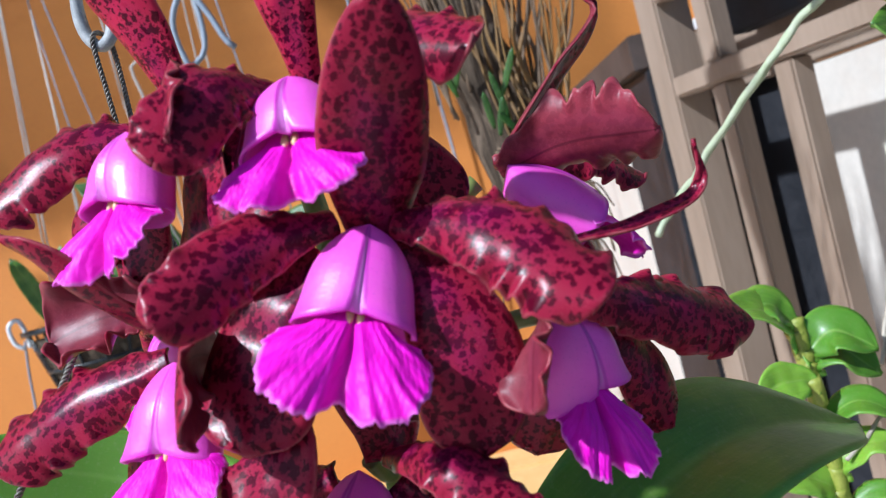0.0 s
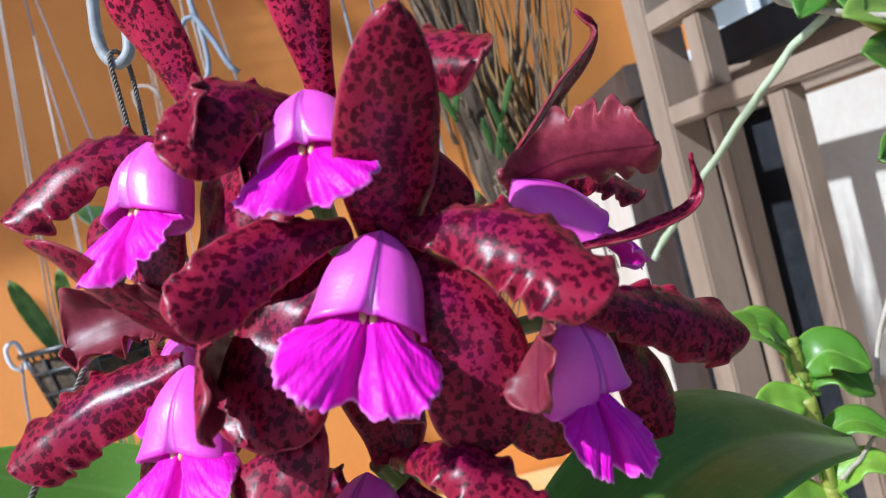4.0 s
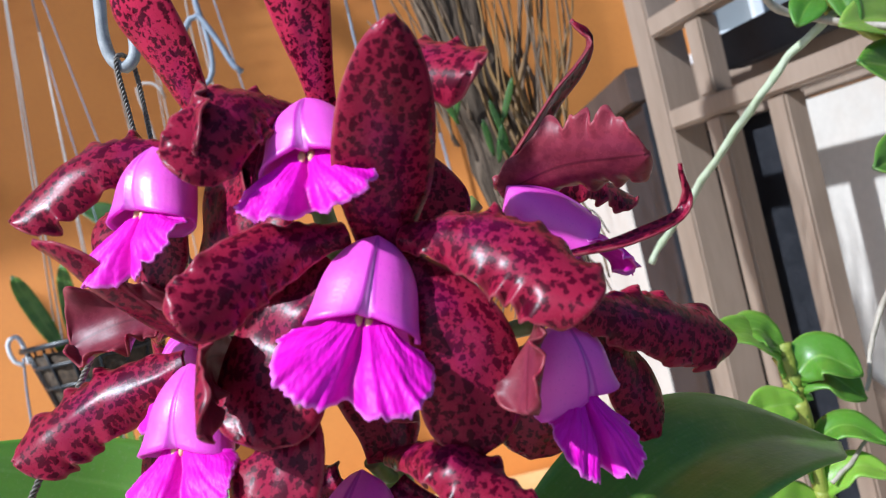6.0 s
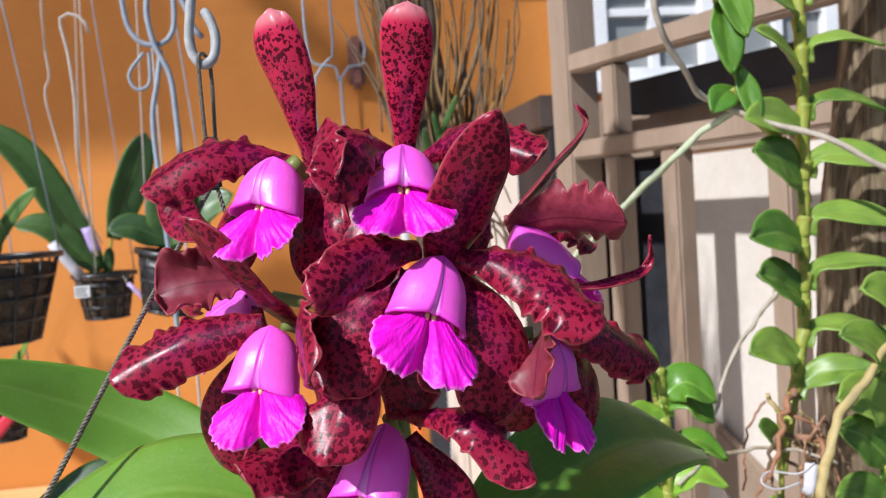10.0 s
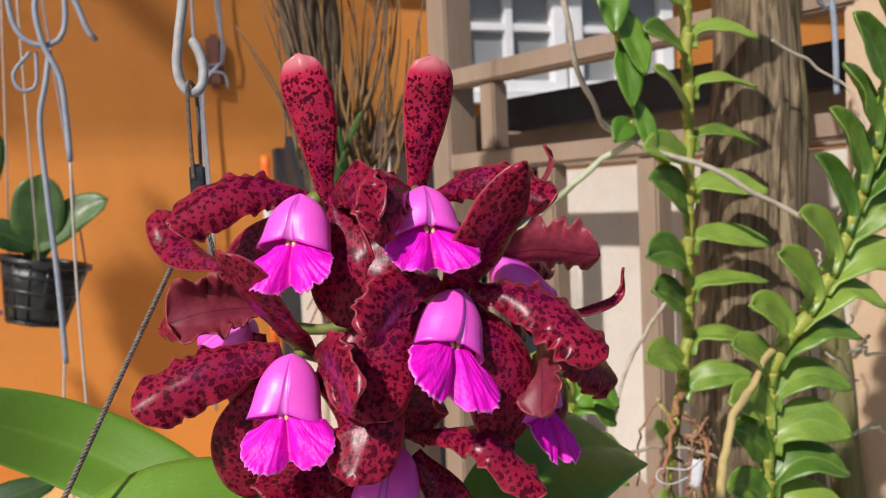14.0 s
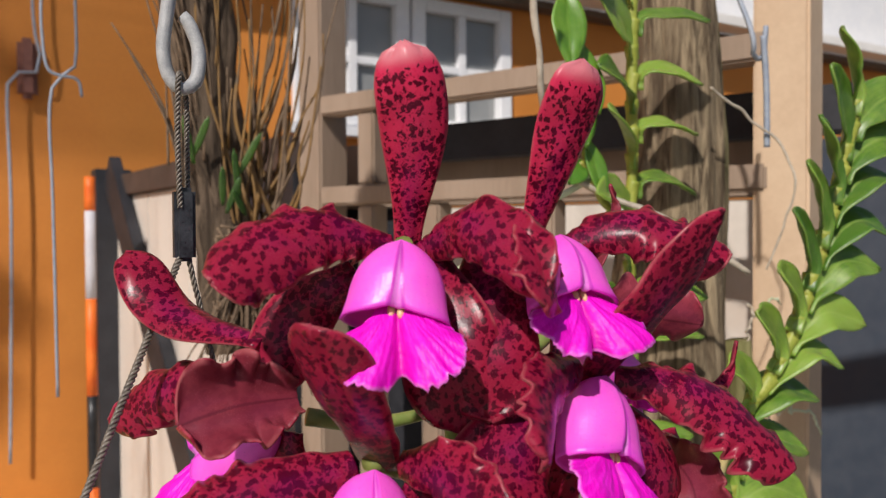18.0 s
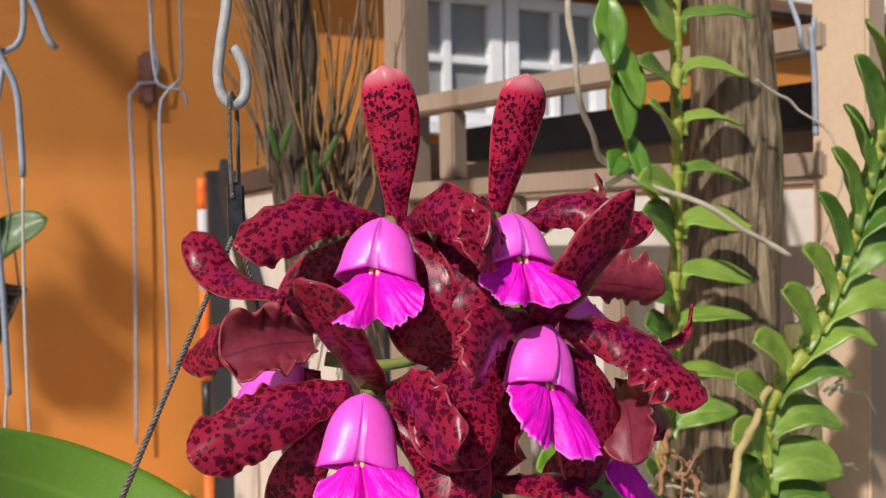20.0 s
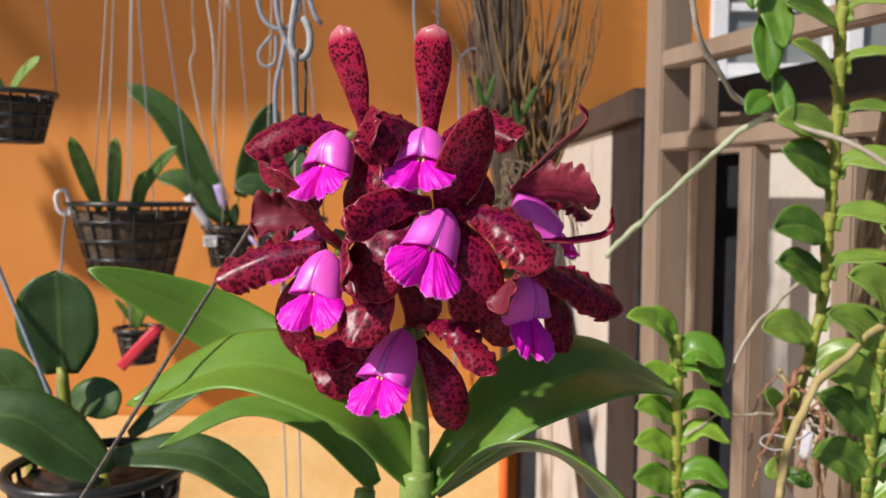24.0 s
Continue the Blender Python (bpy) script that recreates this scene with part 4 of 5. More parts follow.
big_leaf("leaf", [(-0.012, 0.242, 1.285), (-0.045, 0.238, 1.329), (-0.10, 0.249, 1.344), (-0.162, 0.257, 1.322)], 0.052, (-0.1, -0.42, 0.9), 0.22, 31)
big_leaf("leaf", [(-0.040, 0.31, 1.262), (-0.085, 0.36, 1.305), (-0.145, 0.385, 1.342), (-0.222, 0.353, 1.383)], 0.046, (0.25, -0.8, 0.5), 0.2, 32)
big_leaf("leaf", [(-0.008, 0.245, 1.285), (0.035, 0.245, 1.327), (0.085, 0.272, 1.338), (0.138, 0.319, 1.315)], 0.052, (0.1, -0.5, 0.85), 0.2, 33)
big_leaf("leaf", [(-0.004, 0.238, 1.283), (0.035, 0.235, 1.311), (0.075, 0.225, 1.298), (0.115, 0.215, 1.235)], 0.046, (0.3, 0.3, 0.9), -0.15, 34)
big_leaf("leaf", [(-0.040, 0.30, 1.262), (-0.075, 0.31, 1.296), (-0.115, 0.31, 1.307), (-0.158, 0.29, 1.289)], 0.015, (0, -0.6, 0.8), 0.15, 35)
bar("collar", [(-0.012, 0.243, 1.236), (-0.012, 0.243, 1.246), (-0.012, 0.243, 1.257)], 0.0128, M_TEAL, plant, 0.0122, "teal rubber collar", n=8, sides=20)
bar("pseudobulb", [(-0.050, 0.30, 1.17), (-0.048, 0.30, 1.22), (-0.044, 0.30, 1.262)], 0.010, M_STEM, plant, 0.006, "green pseudobulb", n=14, sides=12)
bar("pseudobulb", [(-0.012, 0.245, 1.14), (-0.012, 0.243, 1.2), (-0.012, 0.242, 1.258)], 0.008, M_STEM, plant, 0.0095, "green pseudobulb", n=14, sides=12)

# ---- hangers ----


def cable(bm, pts, r, turns):
    """Three strands laid round one another."""
    m = 360
    line, length = spline(pts, m)
    up = None
    strands = [[], [], []]
    for i, p in enumerate(line):
        t = (line[min(i + 1, m)] - line[max(i - 1, 0)]).normalized()
        up = t.orthogonal().normalized() if up is None else (up - t * up.dot(t)).normalized()
        side = t.cross(up)
        for k in range(3):
            a = 2 * math.pi * (turns * i / m + k / 3)
            strands[k].append(p + (up * math.cos(a) + side * math.sin(a)) * r * 0.62)
    for s in strands:
        tube(bm, s, r * 0.5, n=480, sides=5)
    return bm


hanger = thing("cable_hanger", (-0.079, 0.296, 1.52), "galvanised hook with a twisted steel cable and ferrule", "hanger")
HK = V(-0.079, 0.297, 1.5055)
bar("hook", [HK + V(0.0006, 0.002, 0.0215), HK + V(0.0030, 0.001, 0.0185), HK + V(0.0050, 0, 0.010), HK + V(0.0036, -0.001, 0.002), HK + V(-0.0008, -0.001, -0.0006), HK + V(-0.0045, 0, 0.004), HK + V(-0.0055, 0, 0.012), HK + V(-0.0040, 0, 0.024), HK + V(-0.0012, 0, 0.045), HK + V(0.0, 0, 0.10)], 0.0021, M_GALV, hanger, label="rough galvanised open hook", n=60, sides=10, wob=0.12)
bar("wire", [HK + V(0, 0, 0.098), (-0.079, 0.297, 4.5)], 0.0021, M_GALV, hanger, n=4, sides=8)
part("cable", cable(bmesh.new(), [HK + V(-0.0016, -0.002, -0.036), HK + V(-0.0022, -0.002, -0.015), HK + V(-0.002, -0.003, 0.0015), HK + V(0.0002, 0.002, 0.0035), HK + V(0.0018, 0.003, -0.004), HK + V(0.0016, 0.002, -0.036)], 0.00085, 20), M_STEEL, hanger, "twisted steel cable loop")
FER = HK + V(0, 0, -0.030)
slab("ferrule", FER + V(-0.0032, -0.0022, -0.022), FER + V(0.0032, 0.0022, 0.0), M_FERRULE, hanger, bevel=0.0012, label="dark crimped ferrule")
part("cable", cable(bmesh.new(), [FER + V(-0.001, 0, -0.02), V(-0.110, 0.27, 1.400), V(-0.150, 0.235, 1.325), V(-0.20, 0.19, 1.23)], 0.00105, 58), M_STEEL, hanger, "twisted steel cable")
part("cable", cable(bmesh.new(), [FER + V(0.001, 0, -0.02), V(-0.066, 0.30, 1.40), V(-0.05, 0.32, 1.3), V(-0.035, 0.34, 1.2)], 0.00085, 44), M_STEEL, hanger, "twisted steel cable")


def wire(parent, pts, r=0.0016, mat=None, name="wire", n=30):
    return bar(name, pts, r, mat or M_GREYWIRE, parent, n=n, sides=7)


gh = thing("wire_hanger", (-0.18, 0.78, 1.6), "grey coated wire hook with long drop strings", "hanger", "wire hangers")
wire(gh, [(-0.212, 0.78, 4.5), (-0.212, 0.78, 1.74)], 0.0026)
wire(gh, [(-0.212, 0.78, 1.75), (-0.209, 0.78, 1.652), (-0.200, 0.78, 1.622), (-0.182, 0.78, 1.614), (-0.166, 0.78, 1.624), (-0.162, 0.78, 1.653), (-0.166, 0.78, 1.70)], 0.0026)
wire(gh, [(-0.137, 0.775, 1.619), (-0.144, 0.775, 1.628), (-0.153, 0.775, 1.654), (-0.168, 0.775, 1.68), (-0.186, 0.775, 1.655), (-0.183, 0.775, 1.617), (-0.170, 0.775, 1.585), (-0.167, 0.775, 1.545), (-0.166, 0.775, 1.508)], 0.0028)
wire(gh, [(-0.178, 0.782, 1.61), (-0.183, 0.782, 1.58), (-0.190, 0.782, 1.545), (-0.188, 0.782, 1.48), (-0.184, 0.782, 1.40), (-0.182, 0.782, 1.32)], 0.0026)
wire(gh, [(-0.195, 0.79, 1.61), (-0.21, 0.79, 1.59), (-0.205, 0.79, 1.575), (-0.192, 0.79, 1.58), (-0.19, 0.79, 1.61)], 0.0018)
wire(gh, [(-0.183, 0.782, 1.33), (-0.186, 0.78, 1.26), (-0.180, 0.78, 1.10), (-0.178, 0.78, 0.9)], 0.0012, M_STRING, "string")
wire(gh, [(-0.166, 0.775, 1.515), (-0.168, 0.78, 1.40), (-0.166, 0.78, 1.24), (-0.160, 0.78, 0.9)], 0.0013, M_STRING, "string")
h2 = thing("wire_hanger", (-0.03, 0.95, 1.62), "thin grey wire hook with a drop wire", "hanger", "wire hangers")
wire(h2, [(-0.040, 0.95, 4.5), (-0.040, 0.95, 1.69)], 0.0016)
wire(h2, [(-0.040, 0.95, 1.70), (-0.040, 0.95, 1.664), (-0.036, 0.95, 1.628), (-0.026, 0.95, 1.62), (-0.008, 0.95, 1.617), (-0.004, 0.95, 1.60)], 0.0016)
wire(h2, [(-0.010, 0.95, 1.80), (-0.009, 0.95, 1.70), (-0.010, 0.95, 1.63), (-0.028, 0.95, 1.615), (-0.034, 0.95, 1.58), (-0.032, 0.95, 1.494), (-0.03, 0.95, 1.3)], 0.0016)
h3 = thing("wire_hanger", (-0.40, 1.3, 1.72), "bent pale wire hook above the small pots", "hanger", "wire hangers")
wire(h3, [(-0.370, 1.3, 1.745), (-0.376, 1.3, 1.765), (-0.395, 1.3, 1.775), (-0.410, 1.3, 1.765), (-0.402, 1.3, 1.712), (-0.398, 1.3, 1.64), (-0.405, 1.32, 1.55), (-0.41, 1.4, 1.40)], 0.0022, M_STRING)
wire(h3, [(-0.435, 1.3, 4.5), (-0.435, 1.3, 1.71)], 0.0016, M_STRING)
wire(h3, [(-0.435, 1.3, 1.72), (-0.432, 1.3, 1.68), (-0.440, 1.3, 1.66), (-0.436, 1.3, 1.62), (-0.415, 1.32, 1.50), (-0.40, 1.4, 1.42)], 0.0016, M_STRING)

block = thing("wooden_block", (0.10, WALL_Y, 1.8), "small brown wooden block hung on the wall", "block")
slab("block", (0.070, WALL_Y - 0.04, 1.80), (0.115, WALL_Y - 0.002, 1.95), M_BROWNBLOCK, block, bevel=0.012)
wire(block, [(0.10, WALL_Y - 0.045, 2.3), (0.105, WALL_Y - 0.045, 2.0), (0.12, WALL_Y - 0.045, 1.90), (0.10, WALL_Y - 0.046, 1.85), (0.06, WALL_Y - 0.046, 1.86), (0.045, WALL_Y - 0.045, 1.80), (0.05, WALL_Y - 0.045, 1.5), (0.04, WALL_Y - 0.045, 0.9)], 0.004)
stick = thing("marker_stick", (0.155, 1.88, 0.0), "orange and white striped marker stick leaning on the screen", "stick")
for z0, z1, mt in ((1.51, 1.58, M_ORANGEPLASTIC), (1.33, 1.51, M_LABEL), (1.13, 1.33, M_ORANGEPLASTIC), (0.94, 1.13, M_BLACK), (0.0, 0.94, M_ORANGEPLASTIC)):
    bar("stripe", [(0.155, 1.88, z0), (0.155, 1.88, z1)], 0.011, mt, stick, n=3, sides=10)

# ---- hanging pots ----


def rod(x, y):
    r = thing("hanging_rod", (x, 1.4, 4.5), "thin grey steel rod fixed high on the wall", "rod", "hanging rods")
    bar("rod", [(x, WALL_Y - 0.002, 4.505), (x, y - 0.03, 4.505)], 0.004, M_GREYWIRE, r, n=4, sides=8)


def net_pot(at, r_top, r_low, h, label, ribs=16, rings=4, tilt=0.0, solid=False, up=0.7):
    """A black net basket: rim, hoops, ribs and a floor, filled with bark."""
    pot = thing("net_pot", at, label, "pot", "hanging net pots")
    c = Vector(at)
    tm = Matrix.Translation(c) @ Matrix.Rotation(tilt, 4, "Y")

    def hoop(z, r, wdt, tall):
        bm = bmesh.new()
        vs = []
        for k in range(28):
            a = 2 * math.pi * k / 28
            vs.append([bm.verts.new(tm @ V(math.cos(a) * q, math.sin(a) * q, z + e)) for q, e in ((r, tall), (r + wdt, tall), (r + wdt, -tall), (r, -tall))])
        for k in range(28):
            a, b = vs[k], vs[(k + 1) % 28]
            for m in range(4):
                bm.faces.new((a[m], a[(m + 1) % 4], b[(m + 1) % 4], b[m]))
        return bm

    part("rim", hoop(h, r_top, 0.006, 0.0035), M_BLACK, pot)
    for k in range(rings):
        f = k / rings
        part("hoop", hoop(h * f + 0.002, r_low + (r_top - r_low) * f, 0.0022, 0.0022), M_BLACK, pot)
    for k in range(ribs):
        a = 2 * math.pi * k / ribs
        part("rib", tube(bmesh.new(), [tm @ V(math.cos(a) * r_low, math.sin(a) * r_low, 0), tm @ V(math.cos(a) * r_top, math.sin(a) * r_top, h)], 0.0020, n=2, sides=5), M_BLACK, pot)
    bm = bmesh.new()
    q = 0.94 if not solid else 0.99
    bmesh.ops.create_cone(bm, cap_ends=True, segments=24, radius1=r_low * q, radius2=r_top * q, depth=h * 0.9)
    for v in bm.verts:
        v.co += V(0, 0, h * 0.45)
    bmesh.ops.subdivide_edges(bm, edges=bm.edges[:], cuts=2, use_grid_fill=True)
    for v in bm.verts:
        v.co += V(noise.noise(v.co * 90), noise.noise(v.co * 90 + V(5, 0, 0)), noise.noise(v.co * 80 + V(0, 7, 0))) * 0.0035
    bm.transform(tm)
    part("liner" if solid else "bark_filling", bm, M_BLACK if solid else M_BARKMIX, pot)
    if not up:
        return pot
    apex = c + V(0, 0, h + up)
    for k in range(3):
        a = 0.5 + 2 * math.pi * k / 3
        bar("string", [tm @ V(math.cos(a) * (r_top + 0.003), math.sin(a) * (r_top + 0.003), h), apex], 0.0012, M_STRING if k else M_GREYWIRE, pot, n=4, sides=6)
    eave_over = apex.y > 0.815 and apex.x < -1.28 + (apex.y - 0.815) * 1.205 and c.x < -1
    bar("string", [apex, (apex.x, apex.y, EAVE_Z - 0.002 if eave_over else 4.5)], 0.0014, M_GREYWIRE, pot, n=4, sides=6)
    if not eave_over:
        rod(apex.x, apex.y)
    return pot


def foliage(name, label, leaves, mats, category="plant", group="", stems=(), stem_r=0.003):
    """leaves: rows of base, tip, width, normal, droop."""
    p = thing(name, leaves[0][0], label, category, group)
    for k, pts in enumerate(stems):
        bar("stem", pts, stem_r, M_VSTEM, p, stem_r * 0.8, n=16, sides=8, wob=0.2, seed=k)
    for k, (a, b, w, n, droop) in enumerate(leaves):
        a, b = Vector(a), Vector(b)
        mid = a.lerp(b, 0.55) + V(0, 0, droop)
        part("leaf", blade(bmesh.new(), [a, mid, b], w, n, oval_shape, nu=16, nv=8, fold=0.18, frill=0.01, waves=1.0, thick=0.0018, seed=len(name) * 31 + k, gran=0.04), mats, p)
    return p


GREEN, DARK = (M_VINE, M_VINE), (M_DARKLEAF, M_DARKLEAF)
net_pot((-0.4868, 1.1399, 1.2985), 0.091, 0.060, 0.1145, "black net basket pot with bark, hung on strings")
foliage("cut_stem_plant", "stubby cut green stems in a black net pot", [((-0.5309, 1.1261, 1.402), (-0.5682, 1.1123, 1.5152), 0.02484, (0.2, -1, 0), 0), ((-0.5102, 1.1261, 1.402), (-0.4992, 1.1123, 1.5152), 0.02346, (0, -1, 0), 0), ((-0.4757, 1.1261, 1.402), (-0.455, 1.1123, 1.4641), 0.02208, (0, -1, 0), 0), ((-0.4964, 1.1537, 1.402), (-0.4136, 1.1399, 1.5055), 0.01932, (0, -1, 0.2), 0.008)], GREEN)
net_pot((-0.605, 1.02, 1.50), 0.052, 0.035, 0.068, "black net pot with a small green plant, hung high")
foliage("small_leaf_plant", "small pale green leaf in a net pot", [((-0.60, 1.0, 1.57), (-0.552, 0.99, 1.615), 0.02, (0, -0.8, 0.6), 0.004), ((-0.61, 1.0, 1.57), (-0.64, 0.99, 1.60), 0.018, (0, -0.8, 0.6), 0.004)], GREEN)
net_pot((-0.425, 1.5, 1.285), 0.05, 0.036, 0.078, "small black net pot with a labelled leafy plant", 14)
foliage("broad_leaf_plant", "tall dark broad-leaved plant in a small net pot", [((-0.43, 1.5, 1.37), (-0.625, 1.49, 1.645), 0.064, (0.5, -0.8, 0.4), 0.05), ((-0.405, 1.5, 1.425), (-0.335, 1.5, 1.61), 0.060, (0.4, -0.9, 0.0), 0.0), ((-0.43, 1.48, 1.37), (-0.56, 1.47, 1.46), 0.055, (0.2, -0.7, 0.7), 0.03), ((-0.42, 1.5, 1.36), (-0.41, 1.49, 1.41), 0.02, (0, -1, 0), 0)], DARK, stems=[[(-0.42, 1.5, 1.35), (-0.413, 1.5, 1.40), (-0.402, 1.5, 1.45)]])
net_pot((-0.245, 1.1, 1.325), 0.05, 0.034, 0.078, "small tilted black plastic pot with a round-leaved plant", 14, 4, 0.20, True)
foliage("round_leaf_plant", "round dark green leaves in a tilted black pot", [((-0.24, 1.1, 1.41), (-0.226, 1.09, 1.512), 0.062, (0, -0.9, 0.4), 0), ((-0.24, 1.1, 1.42), (-0.150, 1.08, 1.478), 0.045, (0.2, -0.8, 0.5), 0.008), ((-0.24, 1.1, 1.42), (-0.312, 1.08, 1.44), 0.04, (-0.2, -0.8, 0.5), 0.01)], DARK, stems=[[(-0.243, 1.1, 1.39), (-0.24, 1.1, 1.43)]])
for p, q, w, mt, text in (((-0.452, 1.455, 1.362), (-0.492, 1.44, 1.425), 0.017, M_LABEL, "pale grey plastic plant label stuck in the pot"), ((-0.428, 1.47, 1.405), (-0.440, 1.465, 1.448), 0.018, M_LILAC, "lilac plastic plant label stuck in the pot"), ((-0.375, 1.45, 1.347), (-0.338, 1.45, 1.304), 0.007, M_LILAC, "thin lilac label strip hanging beside a pot")):
    lb = thing("plant_label", p, text, "label", "plant labels")
    part("tag", blade(bmesh.new(), [p, q], w, (0.1, -1, 0.1), lambda v: 1.0, nu=4, nv=2, thick=0.001), (mt, mt), lb)
wire(lb, [(-0.375, 1.45, 1.346), (-0.385, 1.46, 1.36)], 0.0008, M_STRING, "tie", 4)
sticker = thing("pot_sticker", (-0.45, 1.449, 1.338), "small white sticker on a black net pot", "sticker")
slab("paper", (-0.463, 1.4455, 1.328), (-0.438, 1.4470, 1.348), M_WHITE, sticker, bevel=0)
for k in range(3):
    slab("bar", (-0.461, 1.4445, 1.3315 + 0.0055 * k), (-0.441 - 0.004 * (k == 1), 1.4452, 1.3335 + 0.0055 * k), M_BLACK, sticker, bevel=0)
net_pot((-0.537, 1.3, 1.13), 0.038, 0.026, 0.06, "tiny black net pot hung low against the orange wall", 12)
foliage("tiny_plant", "thin pale green tufts in a tiny net pot", [((-0.54, 1.3, 1.19), (-0.575 + 0.017 * k, 1.29, 1.245 + 0.02 * (k % 3)), 0.011, (0, -1, 0.2), 0.003) for k in range(6)], GREEN)
rt = thing("red_tag", (-0.515, 1.24, 1.165), "bright red ribbon tag on a small pot", "tag")
part("ribbon", blade(bmesh.new(), [(-0.548, 1.24, 1.132), (-0.515, 1.235, 1.168), (-0.482, 1.24, 1.202)], 0.018, (0.2, -1, 0.1), lambda v: 1.0, nu=10, nv=3, frill=0.03, thick=0.0012), (M_RED, M_RED), rt)

# broad-leaved plant low beside the orchid
foliage("broad_leaf_plant", "dark broad-leaved orchid plant in a black pot", [
    ((-0.307, 0.50, 1.285), (-0.306, 0.49, 1.369), 0.062, (0.15, -0.95, 0.2), 0.0),
    ((-0.240, 0.42, 1.228), (-0.345, 0.41, 1.272), 0.05, (0.1, -0.55, 0.8), 0.018),
    ((-0.315, 0.52, 1.24), (-0.268, 0.51, 1.249), 0.036, (0, -0.7, 0.6), 0.016),
    ((-0.250, 0.45, 1.232), (-0.128, 0.44, 1.202), 0.036, (0.1, -0.5, 0.85), 0.02),
    ((-0.265, 0.53, 1.225), (-0.168, 0.548, 1.278), 0.026, (0.1, -0.6, 0.8), 0.012),
    ((-0.330, 0.52, 1.235), (-0.375, 0.51, 1.30), 0.045, (0.1, -0.9, 0.4), 0.0),
], DARK, stems=[[(-0.307, 0.5, 1.10), (-0.304, 0.5, 1.2), (-0.307, 0.5, 1.29)], [(-0.334, 0.5, 1.10), (-0.334, 0.5, 1.22)], [(-0.246, 0.43, 1.10), (-0.243, 0.42, 1.23)]], stem_r=0.006)
net_pot((-0.268, 0.47, 1.12), 0.062, 0.05, 0.098, "round black plastic pot with bark", 20, 4, 0, True, 0)
tw = thing("pot_string", (-0.32, 0.48, 1.3), "pale blue-grey hanging wire of the low pot", "string", "pot strings")
wire(tw, [(-0.47, 0.48, 1.70), (-0.345, 0.48, 1.369), (-0.305, 0.48, 1.263), (-0.283, 0.475, 1.215)], 0.0017)
wire(tw, [(-0.47, 0.48, 4.5), (-0.47, 0.48, 1.70)], 0.0017, n=4)
rod(-0.47, 0.48)
tw2 = thing("pot_string", (-0.5792, 1.0985, 1.3882), "grey wire hanging down from the clip on the basket", "string", "pot strings")
wire(tw2, [(-0.5668, 1.0916, 1.4048), (-0.5778, 1.0985, 1.3454), (-0.5861, 1.0985, 1.2088), (-0.5916, 1.0985, 1.0846), (-0.593, 1.0985, 0.9466)], 0.0017)

# ---- hanging log with dry canes ----
log = thing("hanging_log", (0.07, 0.76, 1.5), "weathered log with a mass of dry orchid canes", "log")
bar("trunk", [(0.052, 0.76, 1.85), (0.056, 0.76, 1.70), (0.066, 0.76, 1.56), (0.080, 0.76, 1.44), (0.086, 0.76, 1.36)], 0.031, M_LOG, log, 0.024, "grey fissured log", n=40, sides=26, wob=0.25, ridge=0.05)
rc = random.Random(5)
for k in range(46):
    a = rc.uniform(-1, 1)
    base = V(0.104 + rc.uniform(-0.016, 0.018), 0.752 + rc.uniform(-0.02, 0.02), 1.45 + rc.uniform(-0.02, 0.05))
    tip = base + V(a * 0.055 + 0.010, rc.uniform(-0.04, 0.02), rc.uniform(0.12, 0.26))
    bend = [base.lerp(tip, q) + V(a * 0.016 * math.sin(math.pi * q) + rc.uniform(-0.006, 0.006), rc.uniform(-0.01, 0.01), 0) for q in (0.25, 0.5, 0.75)]
    bar("cane", [base, *bend, tip], rc.uniform(0.0011, 0.0030), M_CANE if rc.random() < 0.55 else M_TWIG, log, 0.0007, n=22, sides=6, wob=0.6, seed=k)
for k in range(16):
    base = V(0.045 + rc.uniform(-0.02, 0.02), 0.735, 1.52 + rc.uniform(-0.02, 0.08))
    tip = base + V(-rc.uniform(0.01, 0.075), rc.uniform(-0.03, 0.02), rc.uniform(0.08, 0.22))
    bar("twig", [base, base.lerp(tip, 0.5) + V(0.006, 0, 0), tip], rc.uniform(0.0008, 0.0022), M_TWIG, log, 0.0006, n=12, sides=5, wob=0.5, seed=k + 90)
for k in range(95):
    base = V(0.086 + rc.uniform(-0.028, 0.03), 0.74 + rc.uniform(-0.02, 0.0), 1.45 + rc.uniform(-0.05, 0.02))
    tip = base + V(rc.uniform(-0.03, 0.045), rc.uniform(-0.02, 0.01), rc.uniform(-0.10, -0.02))
    bar("root", [base, base.lerp(tip, 0.5) + V(0.01, 0, 0.01), tip], 0.0013, M_TWIG, log, 0.0007, n=10, sides=5, wob=0.4, seed=k + 300)
for k in range(7):
    base = V(0.07 + rc.uniform(-0.03, 0.02), 0.722, 1.50 + rc.uniform(-0.03, 0.06))
    part("leaf", blade(bmesh.new(), [base, base + V(rc.uniform(-0.02, 0.02), -0.01, rc.uniform(0.02, 0.045))], 0.006, (0, -1, 0.2), oval_shape, nu=8, nv=4, thick=0.0008, seed=k), DARK, log)

# ---- weathered trunk with climbing orchids ----
trunk = thing("tree_trunk", (0.385, 0.56, 0.0), "grey weathered tree trunk with a few roots", "trunk")


